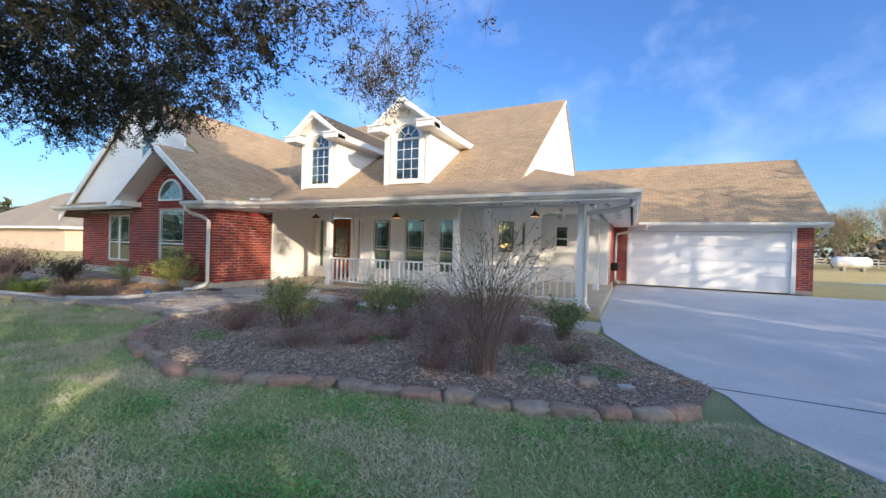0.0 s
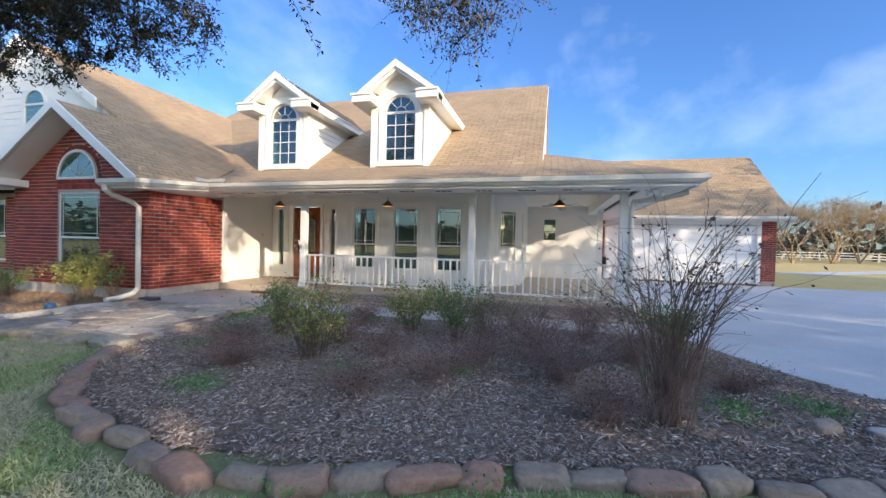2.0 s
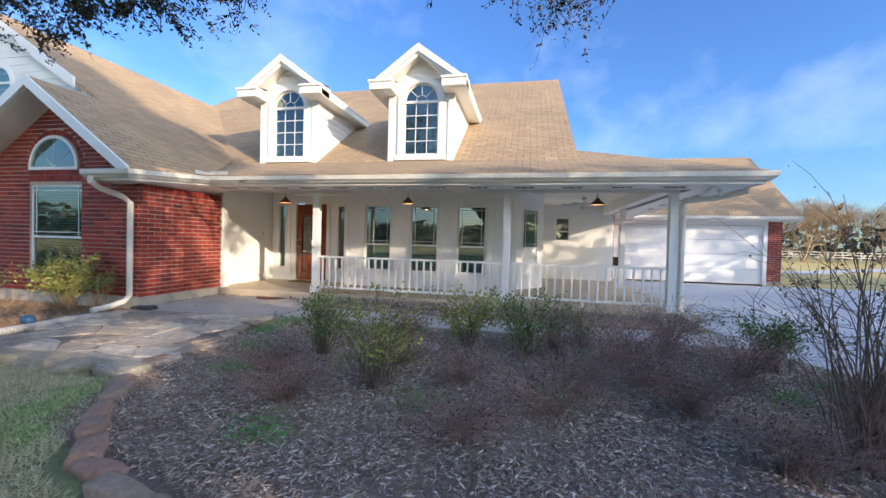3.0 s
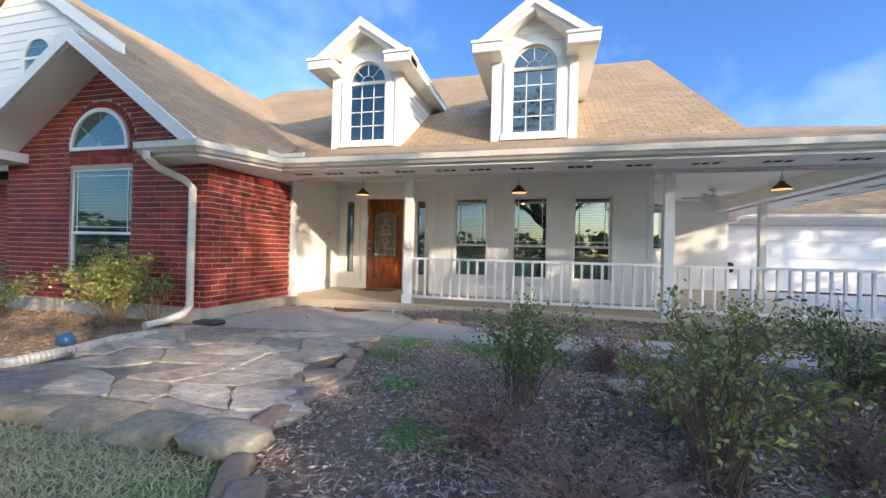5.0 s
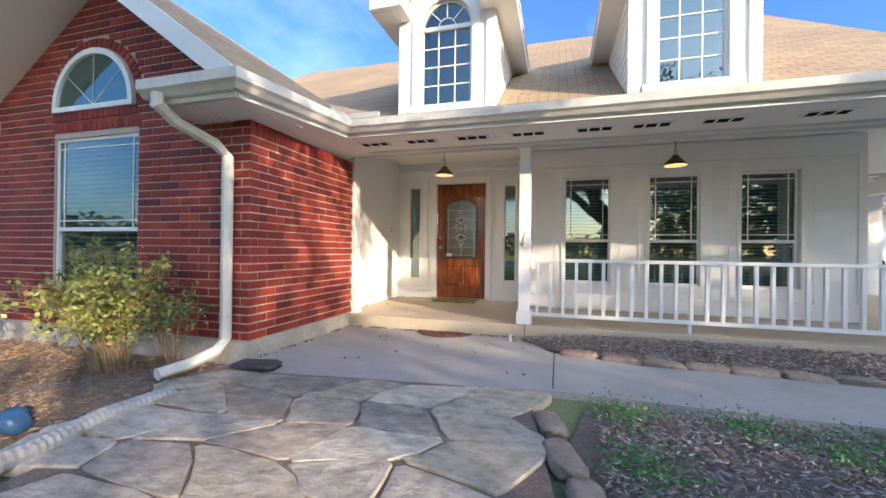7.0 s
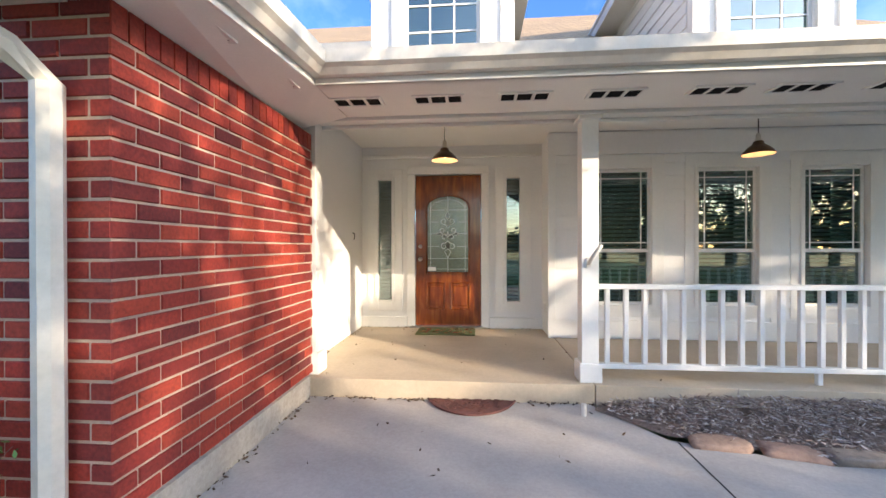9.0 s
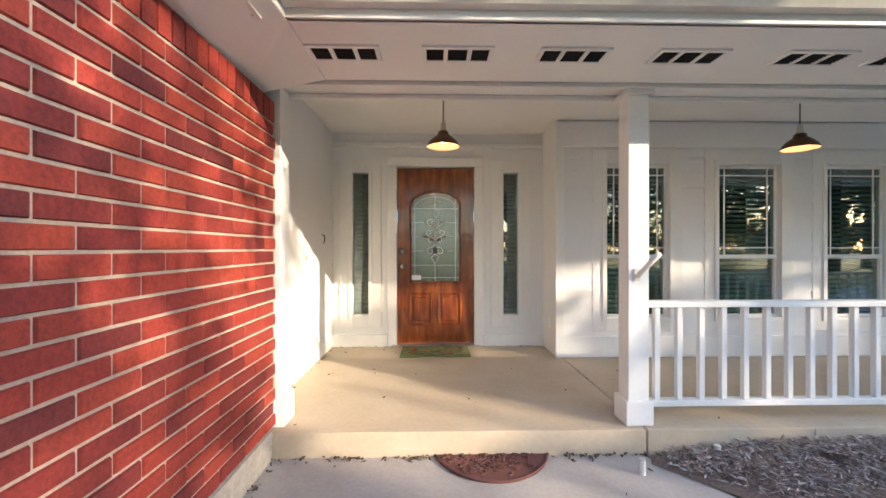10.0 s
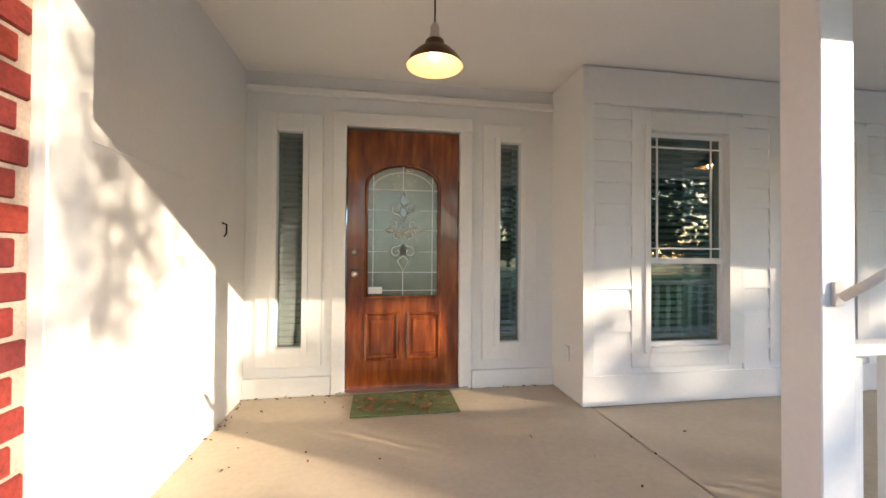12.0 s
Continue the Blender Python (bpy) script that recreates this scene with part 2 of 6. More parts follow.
def glass_mat(name, tint=(0.8, 0.9, 0.88), rough=0.02, bumpy=0.0, base_gloss=0.11):
    m = bpy.data.materials.new(name)
    m.use_nodes = True
    n, l = m.node_tree.nodes, m.node_tree.links
    n.remove(n["Principled BSDF"])
    out = n["Material Output"]
    tr, gl, mx, lw, pw, fr = (n.new("ShaderNode" + k) for k in ("BsdfTransparent", "BsdfGlossy", "MixShader", "LayerWeight", "Math", "Math"))
    tr.inputs[0].default_value = (*tint, 1)
    gl.inputs["Roughness"].default_value = rough
    lw.inputs[0].default_value = 0.5
    pw.operation, fr.operation = "POWER", "MULTIPLY_ADD"
    pw.inputs[1].default_value, fr.inputs[1].default_value, fr.inputs[2].default_value = 4.0, 0.85, base_gloss
    l.new(lw.outputs["Facing"], pw.inputs[0]), l.new(pw.outputs[0], fr.inputs[0])
    nz = noise_node(n, l, 260 if bumpy else 1.3, 2, 0.5, world_pos(n))
    k = n.new("ShaderNodeBump")
    k.inputs["Strength"].default_value, k.inputs["Distance"].default_value = (bumpy, 0.003) if bumpy else (0.12, 0.02)
    l.new(nz, k.inputs["Height"])
    l.new(k.outputs[0], gl.inputs["Normal"])
    l.new(fr.outputs[0], mx.inputs[0]), l.new(tr.outputs[0], mx.inputs[1]), l.new(gl.outputs[0], mx.inputs[2])
    l.new(mx.outputs[0], out.inputs[0])
    return m


M["glass"] = glass_mat("window glass", (0.60, 0.74, 0.70), base_gloss=0.17)
M["obscure"] = glass_mat("textured door glass", (0.80, 0.84, 0.78), 0.05, 0.25, 0.10)
M["lead"] = surface("pale lead came", (0.62, 0.62, 0.55), (0.72, 0.72, 0.66), 0.35, 4, 60, 0.1, 0.001, 0.1, metal=0.4)
M["bevel glass"] = surface("dark bevelled glass", (0.03, 0.035, 0.03), (0.06, 0.065, 0.055), 0.05, 4, 60, 0.02, 0.001, 0.1, spec=0.9)


def glow(name, color, strength):
    m, n, l, b = nodes_of(name)
    b.inputs["Base Color"].default_value = (*color, 1)
    b.inputs["Emission Color"].default_value, b.inputs["Emission Strength"].default_value = (*color, 1), strength
    return m


M["bulb"] = glow("lit bulb", (1.0, 0.62, 0.25), 5)
M["shade inside"] = surface("cream lamp enamel", (0.74, 0.60, 0.45), (0.80, 0.66, 0.50), 0.4, 3, 20, 0.02, 0.001, 0.05)


# ---- building helpers ----
def part(name, bm, material, parent=None, label="", kind="", smooth=False):
    """Links a bmesh made in world coordinates as one mesh, under a parent where one is given."""
    me = bpy.data.meshes.new(name)
    if parent is not None:
        bm.transform(where(parent).inverted())
    if smooth:
        for f in bm.faces:
            f.smooth = True
    bm.normal_update()
    bm.to_mesh(me)
    bm.free()
    me.materials.append(M[material] if isinstance(material, str) else material)
    ob = new(name, me)
    ob.parent = parent
    return tagged(ob, label, kind=kind)


def board_set(name, label, some, material="trim", bevel=0.002):
    """Boards that belong together: the first one carries the others."""
    head = part(name, boxes(some[0], bevel=bevel), material, None, label, "structure")
    for b in some[1:]:
        part("board", boxes(b, bevel=bevel), material, head)
    return head


def where(ob):
    m = ob.matrix_basis.copy()
    while ob.parent:
        ob = ob.parent
        m = ob.matrix_basis @ m
    return m


def base(name, x, y, z, label, category, group=""):
    e = new(name)
    e.empty_display_size = 0.1
    e.location = (x, y, z)
    return tagged(e, label, category, group)


def box(bm, x0, x1, y0, y1, z0, z1, bevel=0.0):
    v = [bm.verts.new(p) for p in itertools.product((x0, x1), (y0, y1), (z0, z1))]
    faces = [bm.faces.new([v[i] for i in f]) for f in ((0, 1, 3, 2), (4, 6, 7, 5), (0, 4, 5, 1), (2, 3, 7, 6), (0, 2, 6, 4), (1, 5, 7, 3))]
    if bevel:
        edges = list({e for f in faces for e in f.edges})
        bmesh.ops.bevel(bm, geom=edges, offset=bevel, segments=1, affect="EDGES")
    return bm


def boxes(*some, bevel=0.0):
    bm = bmesh.new()
    for b in some:
        box(bm, *b, bevel=bevel)
    return bm


def prism(points, thick):
    """A flat polygon given thickness along thick, a vector."""
    bm = bmesh.new()
    a = [bm.verts.new(p) for p in points]
    b = [bm.verts.new(Vector(p) + Vector(thick)) for p in points]
    bm.faces.new(a), bm.faces.new(b[::-1])
    for i in range(len(a)):
        j = (i + 1) % len(a)
        bm.faces.new((a[j], a[i], b[i], b[j]))
    bmesh.ops.recalc_face_normals(bm, faces=bm.faces)
    return bm


def tube(bm, points, radii, sides=6):
    """A round bar along points; radii is one number or one a point."""
    if isinstance(radii, (int, float)):
        radii = [radii] * len(points)
    rings = []
    points = [Vector(p) for p in points]
    for i, p in enumerate(points):
        d = (points[min(i + 1, len(points) - 1)] - points[max(i - 1, 0)]).normalized()
        s = d.orthogonal().normalized() if not rings else (rings_s - d * rings_s.dot(d)).normalized()
        rings_s = s
        t = d.cross(s)
        rings.append([bm.verts.new(p + radii[i] * (math.cos(a) * s + math.sin(a) * t)) for a in np.linspace(0, 2 * math.pi, sides, endpoint=False)])
    for r, q in zip(rings, rings[1:]):
        for k in range(sides):
            bm.faces.new((r[k], r[(k + 1) % sides], q[(k + 1) % sides], q[k]))
    bm.faces.new(rings[0][::-1]), bm.faces.new(rings[-1])
    return bm


def lathe(bm, centre, profile, sides=24):
    """Turns a profile of (radius, height) about the upright through centre."""
    c = Vector(centre)
    rings = [[bm.verts.new(c + Vector((r * math.cos(a), r * math.sin(a), z))) for a in np.linspace(0, 2 * math.pi, sides, endpoint=False)] for r, z in profile]
    for r, q in zip(rings, rings[1:]):
        for k in range(sides):
            bm.faces.new((r[k], r[(k + 1) % sides], q[(k + 1) % sides], q[k]))
    return bm


def roof_sheet(name, points, label="", thick=0.10):
    """A sloping roof face with courses that follow its slope."""
    bm = prism(points, (0, 0, -thick))
    me_ob = part(name, bm, "shingle", None, label or "tan weathered asphalt shingle roof slope above the porch and walls", "structure")
    me = me_ob.data
    uv = me.uv_layers.new(name="uv")
    a, b_, c = (Vector(points[i]) for i in (0, 1, 2))
    n = (b_ - a).cross(c - a).normalized()
    if n.z < 0:
        n = -n
    along = Vector((0, 0, 1)).cross(n).normalized()
    up = n.cross(along)
    for lp in me.loops:
        p = me.vertices[lp.vertex_index].co
        uv.data[lp.index].uv = (p.dot(along), p.dot(up))
    return me_ob


# ---- ground ----
def sheet(name, points, z, material, label, category="", kind="structure", thick=0.0):
    bm = prism([(x, y, z) for x, y in points], (0, 0, -thick)) if thick else bmesh.new()
    if not thick:
        bm.faces.new([bm.verts.new((x, y, z)) for x, y in points])
    return part(name, bm, material, None, label, kind)


BED = [(-0.2, 8.3), (-1.2, 9.0), (-2.5, 9.25), (-8.4, 9.4), (-8.85, 9.3)]
ground = sheet("ground", [(-400, -400), (400, -400), (400, 400), (-400, 400)], -0.06, "far grass", "flat ground of dry yellow winter grass to the horizon")
lawn = sheet("lawn", [(-30, -25), (3, -25), (3, 9.4), (-30, 9.4)], -0.045, "lawn", "front lawn of short patchy green and straw-coloured grass")
front_bed = sheet("front_bed", [(-7.9, 4.0), (-6.9, 3.65), (-5.5, 3.35), (-4.4, 3.5), (-3.1, 3.85), (-2.0, 4.05), (-1.0, 4.3), (-0.1, 4.85), (0.1, 5.5), (-0.7, 6.6), (-1.2, 7.7), (-2.5, 8.0), (-6.6, 7.7), (-8.3, 7.75), (-8.5, 6.9), (-8.2, 6.2), (-8.25, 5.2)],
                  -0.03, "mulch", "curved garden bed of dark bark mulch in front of the porch")


def bed_rise(x, y):
    """The mulch climbs a little towards the foot of the porch."""
    return 0.014 + max(0.0, y - 9.0) * 0.13 * min(1.0, max(0.0, (x + 8.95) / 0.9))



porch_bed = sheet("porch_bed", [(-8.95, 9.5), (-8.6, 9.1), (-7.8, 8.85), (-5.0, 8.75), (-1.6, 8.75), (-1.5, 9.6), (-8.9, 9.6)], 0.004, "mulch", "narrow mulch bed along the foot of the porch")
for v in porch_bed.data.vertices:
    v.co.z = bed_rise(v.co.x, v.co.y)
side_bed = sheet("side_bed", [(-24, 4.2), (-13.0, 4.3), (-11.6, 5.3), (-11.35, 6.9), (-11.35, 7.8), (-24, 9.4)], -0.03, "mulch", "mulched shrub bed in front of the brick wing")
driveway = sheet("driveway", [(-1.28, 9.5), (-1.28, 19.1), (30, 19.1), (30, 9.5), (30, 3.0), (14, -1.5), (1.6, 2.9), (0.35, 4.7), (0.2, 5.4), (-0.55, 6.6), (-1.1, 7.9)], -0.028, "drive", "broad light grey concrete driveway", thick=0.02)
front_walk = sheet("front_walk", [(-11.33, 9.62), (-11.33, 7.85), (-10.95, 7.55), (-8.5, 7.85), (-7.0, 7.8), (-1.2, 7.9), (-1.2, 8.75), (-5.0, 8.72), (-7.8, 8.8), (-8.6, 9.05), (-8.95, 9.62)], 0.01, "walk", "smooth beige concrete front walk", thick=0.08)

# ---- porch floor and footings ----
porch_floor = part("porch_floor", boxes((-11.52, -8.914, 9.62, 11.9, -0.05, 0.17), (-8.906, -4.76, 9.62, 11.9, -0.05, 0.17), (-4.752, -1.3, 9.62, 16.2, -0.05, 0.17), bevel=0.005), "slab", None, "smooth tan painted concrete porch floor", "structure")
footing_east = part("footing_wing", boxes((-15.5, -11.31, 7.72, 9.615, -0.08, 0.19), (-23, -15.502, 9.3, 9.6, -0.08, 0.19), (-1.5, -1.45, 16.21, 19.2, -0.08, 0.15)), "footing", None, "rough grey concrete footing under the brick walls", "structure")

# ---- brick walls ----
COURSE, LENGTH, HEAD = 0.0815, 0.255, 0.012


def brick_rows(wide, z0, z1, cut=lambda z: []):
    """The (u0, u1, z) of the bricks of a wall in running bond, clipped at the intervals that cut() gives for a course."""
    rows = []
    n, z = 0, z0
    while z + COURSE <= z1 + 0.02:
        gone = cut(z + COURSE / 2)
        u = -LENGTH * 0.5 * (n % 2)
        while u < wide:
            some = [(max(u, 0), min(u + LENGTH - HEAD, wide))]
            for g0, g1 in gone:
                some = [(p, q) for a, b in some for p, q in ((a, min(b, g0)), (max(a, g1), b))]
            rows += [(a, b, z) for a, b in some if b - a > 0.035]
            u += LENGTH
        z += COURSE
        n += 1
    return rows


def brick_wall(seed, origin, along, out, wide, z0, z1, cut=lambda z: []):
    return Vector(origin), Vector(along), Vector(out), brick_rows(wide, z0, z1, cut), random.Random(seed)


BRICKS = []


def brick_bm(bm, o, a, f, u0, u1, z, rng, proud=0.009):
    p = proud + rng.uniform(-0.0015, 0.0025)
    c = 0.004
    zz0, zz1 = z + 0.006, z + COURSE - 0.006
    back = [o + a * u + Vector((0, 0, q)) + f * 0.001 for u, q in ((u0, zz0), (u1, zz0), (u1, zz1), (u0, zz1))]
    front = [o + a * u + Vector((0, 0, q)) + f * p for u, q in ((u0 + c, zz0 + c), (u1 - c, zz0 + c), (u1 - c, zz1 - c), (u0 + c, zz1 - c))]
    b = [bm.verts.new(v) for v in back]
    t = [bm.verts.new(v) for v in front]
    flip = a.cross(Vector((0, 0, 1))).dot(f) < 0
    fs = [t] + [[b[i], b[(i + 1) % 4], t[(i + 1) % 4], t[i]] for i in range(4)]
    for q in fs:
        bm.faces.new(q[::-1] if flip else q)


def add_bricks(wall, o, a, f, rows, rng, pieces=0, order=None):
    BRICKS.append((wall, o, a, f, rows, rng, pieces, order))


# east face of the wing, beside the walk
wing_east = part("wall_wing_east", boxes((-11.55, -11.335, 7.775, 9.715, 0.19, 2.30)), "mortar", None, "red brick side wall of the front wing with pale mortar", "structure")
o, a, f, rows, rng = brick_wall("a", (-11.335, 7.768, 0), (0, 1, 0), (1, 0, 0), 1.935, 0.19, 2.19)
add_bricks(wing_east, o, a, f, rows, rng, 300)

# front of the wing with its gable and the arched window
GX = -13.42
RG, GZ = -13.25, 4.16


def wing_cut(z):
    """What the openings, the arch ring and the slopes of the gable take from a course of the front."""
    c = GX + 15.5
    gone = []
    if 0.50 < z < 2.40:
        gone.append((1.46 - 0.01, 2.74 + 0.01))
    if 2.46 < z < 2.62:
        gone.append((c - 0.62, c + 0.62))
    if 2.62 <= z < 3.36:
        h = math.sqrt(max(0.735 ** 2 - (z - 2.62) ** 2, 0))
        gone.append((c - h, c + h))
    if z > 2.5:
        h = max(0.0, (GZ - 0.1 - z) / 0.675)
        gone += [(-1, RG + 15.5 - h), (RG + 15.5 + h, 9)]
    return gone


def holed(x0, x1, z0, top, y0, y1, hole):
    """A wall of boxes round one opening; hole is x0, x1, z0, z1."""
    return [(x0, hole[0], y0, y1, z0, top), (hole[1], x1, y0, y1, z0, top), (hole[0], hole[1], y0, y1, z0, hole[2]), (hole[0], hole[1], y0, y1, hole[3], top)]


wing_front = part("wall_wing_front", boxes(*holed(-15.5, -11.345, 0.19, 2.5, 7.777, 7.98, (-14.04, -12.76, 0.58, 2.28))), "mortar", None, "dark red brick front wall of the wing under a gable", "structure")
bm = prism([(RG - 2.25, 7.777, 2.502), (-11.345, 7.777, 2.502), (-11.345, 7.777, 2.72), (RG, 7.777, GZ - 0.08)], (0, 0.2, 0))
arch_cut = bm
gable_front = part("gable_wing_front", arch_cut, "mortar", None, "red brick gable with an arched window", "structure")
o, a, f, rows, rng = brick_wall("b", (-15.5, 7.777, 0), (1, 0, 0), (0, -1, 0), 4.17, 0.19, 4.15, wing_cut)
add_bricks(wing_front, o, a, f, rows, rng, 300, GX)

# recessed west wall of the wing
wing_west = part("wall_wing_west", boxes(*holed(-22.6, -15.502, 0.19, 2.5, 9.35, 9.6, (-20.5, -18.9, 0.5, 2.3)), (-15.72, -15.502, 7.98, 9.35, 0.19, 2.5), bevel=0), "mortar", None, "dark red brick wall set back beside the gable", "structure")
o, a, f, rows, rng = brick_wall("c", (-22.6, 9.35, 0), (1, 0, 0), (0, -1, 0), 7.0, 0.19, 2.45, lambda z: [(2.1, 3.7)] if 0.45 < z < 2.35 else [])
add_bricks(wing_west, o, a, f, rows, rng, 0)

# walls by the garage
garage_wall = part("wall_garage", boxes((-1.44, -0.88, 19.17, 19.4, 0, 2.5), (4.66, 5.2, 19.17, 19.4, 0, 2.5), (-0.88, 4.66, 19.17, 19.4, 2.40, 2.5), (5.0, 5.2, 19.402, 25.4, 0, 2.5), (-1.66, -1.44, 16.2, 19.4, 0.0, 2.5)), "mortar", None, "red brick walls framing the garage door", "structure")
for k, (org, al, out, wide) in enumerate((((-1.42, 19.17, 0), (1, 0, 0), (0, -1, 0), 0.48), ((4.72, 19.17, 0), (1, 0, 0), (0, -1, 0), 0.48), ((-1.44, 16.22, 0), (0, 1, 0), (1, 0, 0), 2.94))):
    o, a, f, rows, rng = brick_wall("d%d" % k, org, al, out, wide, 0.15, 2.45)
    add_bricks(garage_wall, o, a, f, rows, rng, 0)

# ---- white walls of the porch ----
T, S = "trim", "siding"
wall_entry_west = part("wall_entry_west", boxes((-11.7, -11.5, 9.88, 12.0, 0.17, 2.72)), S, None, "smooth white panelled side wall of the entry", "structure")
entry_pilaster = part("entry_pilaster", boxes((-11.52, -11.30, 9.72, 9.88, 0.17, 2.42), (-11.50, -11.27, 9.705, 9.895, 0.17, 0.36), bevel=0.004), T, None, "white painted corner board with a low base block", "structure")
DOOR = (-10.73, -9.81, 0.19, 2.31)
wall_entry = board_set("wall_entry", "white painted entry wall round the front door", [(-11.5, -11.26, 11.85, 12.0, 0.17, 2.72), (-11.07, -10.80, 11.85, 12.0, 0.17, 2.72), (-9.73, -9.455, 11.85, 12.0, 0.17, 2.72), (-9.275, -8.97, 11.85, 12.0, 0.17, 2.72),
                                      (-11.26, -11.07, 11.85, 12.0, 0.17, 0.55), (-11.26, -11.07, 11.85, 12.0, 2.25, 2.72), (-9.455, -9.275, 11.85, 12.0, 0.17, 0.55), (-9.455, -9.275, 11.85, 12.0, 2.25, 2.72), (-10.80, -9.73, 11.85, 12.0, 2.36, 2.72)], S, 0)
wall_jog = part("wall_jog", boxes((-8.97, -8.82, 11.45, 12.0, 0.17, 2.72)), S, None, "white painted return wall beside the entry", "structure")
WINX = [(-8.44, -7.76), (-7.22, -6.54), (-6.03, -5.33)]
segs = [(-8.97, WINX[0][0]), (WINX[0][1], WINX[1][0]), (WINX[1][1], WINX[2][0]), (WINX[2][1], -4.62)]
wall_front = part("wall_front", boxes(*[(x0, x1, 11.31, 11.45, 0.17, 2.72) for x0, x1 in segs], *[(x0, x1, 11.31, 11.45, 0.17, 0.60) for x0, x1 in WINX], *[(x0, x1, 11.31, 11.45, 2.25, 2.72) for x0, x1 in WINX]), S, None, "white lap-sided front wall with three windows", "structure")
wall_bay = part("wall_bay", boxes((-4.77, -4.62, 11.452, 12.15, 0.17, 2.72), (-4.08, -3.93, 12.9, 16.05, 0.17, 2.72)), S, None, "white side walls of the breakfast bay", "structure")
# the slanting bay wall
BA, BB = Vector((-4.62, 12.15, 0)), Vector((-3.93, 12.9, 0))
bd = (BB - BA).normalized()
bn = Vector((bd.y, -bd.x, 0))
bay_slant = part("wall_bay_slant", prism([BA + Vector((0, 0, 0.17)), BB + Vector((0, 0, 0.17)), BB + Vector((0, 0, 2.72)), BA + Vector((0, 0, 2.72))], -bn * 0.1), S, None, "white slanting wall of the bay", "structure")
wall_far = part("wall_far", boxes((-3.93, -3.38, 16.05, 16.2, 0.17, 2.72), (-2.92, -1.5, 16.05, 16.2, 0.17, 2.72), (-3.38, -2.92, 16.05, 16.2, 0.17, 1.5), (-3.38, -2.92, 16.05, 16.2, 2.3, 2.72)), S, None, "white wall at the far end of the side porch", "structure")

# ---- ceilings and soffits ----
porch_ceiling = part("ceiling_porch", boxes((-11.7, -1.45, 9.9, 16.2, 2.72, 2.78)), "soffit", None, "white painted porch ceiling", "structure")
soffit = part("soffit", boxes((-10.98, -0.78, 8.97, 9.64, 2.42, 2.455), (-1.48, -0.78, 9.642, 18.6, 2.42, 2.455), (-11.9, -11.502, 7.3, 7.76, 2.28, 2.31), bevel=0), "soffit", None, "white soffit boards under the eaves", "structure")
wing_soffit = part("soffit", prism([(-11.50, 7.3, 2.285), (-10.985, 7.3, 2.285), (-10.985, 9.0, 2.42), (-10.985, 9.64, 2.42), (-11.50, 9.64, 2.31)], (0, 0, 0.03)), "soffit", None, "white soffit boards beside the brick wing", "structure")
beam = part("beam", boxes((-11.52, -1.62, 9.66, 9.90, 2.43, 2.74), (-1.86, -1.62, 9.902, 16.2, 2.43, 2.74)), T, None, "white boxed porch beam over the posts", "structure")
bead = part("trim", boxes((-11.5, -1.7, 9.655, 9.685, 2.395, 2.428), (-11.5, -1.7, 9.885, 9.91, 2.395, 2.428), bevel=0.003), T, None, "thin white bead under the porch beam", "structure")
crown = part("trim", boxes((-11.49, -8.98, 11.80, 11.848, 2.55, 2.60), bevel=0.006), T, None, "thin white moulding above the front door", "structure")

# ---- roofs ----
EZ = 2.64
BREAK = (10.65, 3.22)
ms = (7.62 - 3.22) / (17.4 - 10.65)
XE = -3.35
rise_e = EZ + 0.425 * (-0.66 - XE)
roof_porch = roof_sheet("roof_porch", [(-11.0, 8.93, EZ), (-0.66, 8.93, EZ), (XE, 12.27, rise_e), (XE, 10.66, 3.225), (-12.2, 10.66, 3.225), (-12.2, 9.0, EZ + 0.02)])
roof_side = roof_sheet("roof_side", [(-0.66, 8.93, EZ), (-0.66, 18.9, EZ), (XE, 18.9, rise_e), (XE, 12.27, rise_e)])
roof_main = roof_sheet("roof_main", [(-17.5, 10.62, 3.22), (XE, 10.62, 3.22), (XE, 17.4, 7.62), (-17.5, 17.4, 7.62)])
roof_back = roof_sheet("roof_back", [(-17.5, 17.4, 7.62), (XE, 17.4, 7.62), (XE, 24.1, 3.1), (-17.5, 24.1, 3.1)])
gable_east = part("gable_east", prism([(XE - 0.06, 11.0, 3.3), (XE - 0.06, 17.4, 7.52), (XE - 0.06, 23.9, 3.1)], (-0.1, 0, 0)), S, None, "white sided gable end of the main roof", "structure")
rake_east = part("trim", prism([(XE + 0.01, 11.0, 3.25), (XE + 0.01, 17.4, 7.42), (XE + 0.01, 17.4, 7.575), (XE + 0.01, 11.0, 3.40)], (-0.04, 0, 0)), T, None, "white rake board on the main roof", "structure")
RX, RZ = -16.8, 2.62 + 0.673 * 5.8
wing_slope = roof_sheet("roof_wing_east", [(-10.98, 7.22, EZ - 0.16), (-10.98, 8.95, EZ), (-11.9, 10.62, 3.26), (-12.0, 10.8, 3.33), (RX, 15.7, RZ), (RX, 8.5, RZ), (RG, 8.5, GZ), (RG, 7.22, GZ)])
wing_slope_w = roof_sheet("roof_wing_west", [(RX, 8.5, RZ), (RX, 17, RZ), (-22.3, 17, 2.30), (-22.3, 8.5, 2.30)])
gable_slope_w = roof_sheet("roof_gable_west", [(RG, 7.22, GZ), (RG, 8.62, GZ), (-15.5, 8.62, EZ), (-15.5, 7.22, EZ)])
skirt = roof_sheet("roof_skirt", [(-22.4, 8.35, EZ), (-15.6, 8.35, EZ), (-15.6, 9.0, 2.95), (-22.0, 9.0, 2.95)])
big_gable = part("gable_wing", prism([(-22.0, 8.62, 2.6), (-13.9, 8.62, 2.6), (-12.9, 8.62, 3.8), (RX, 8.62, RZ - 0.1)], (0, 0.15, 0)), S, None, "tall white lap-sided gable of the wing", "structure")


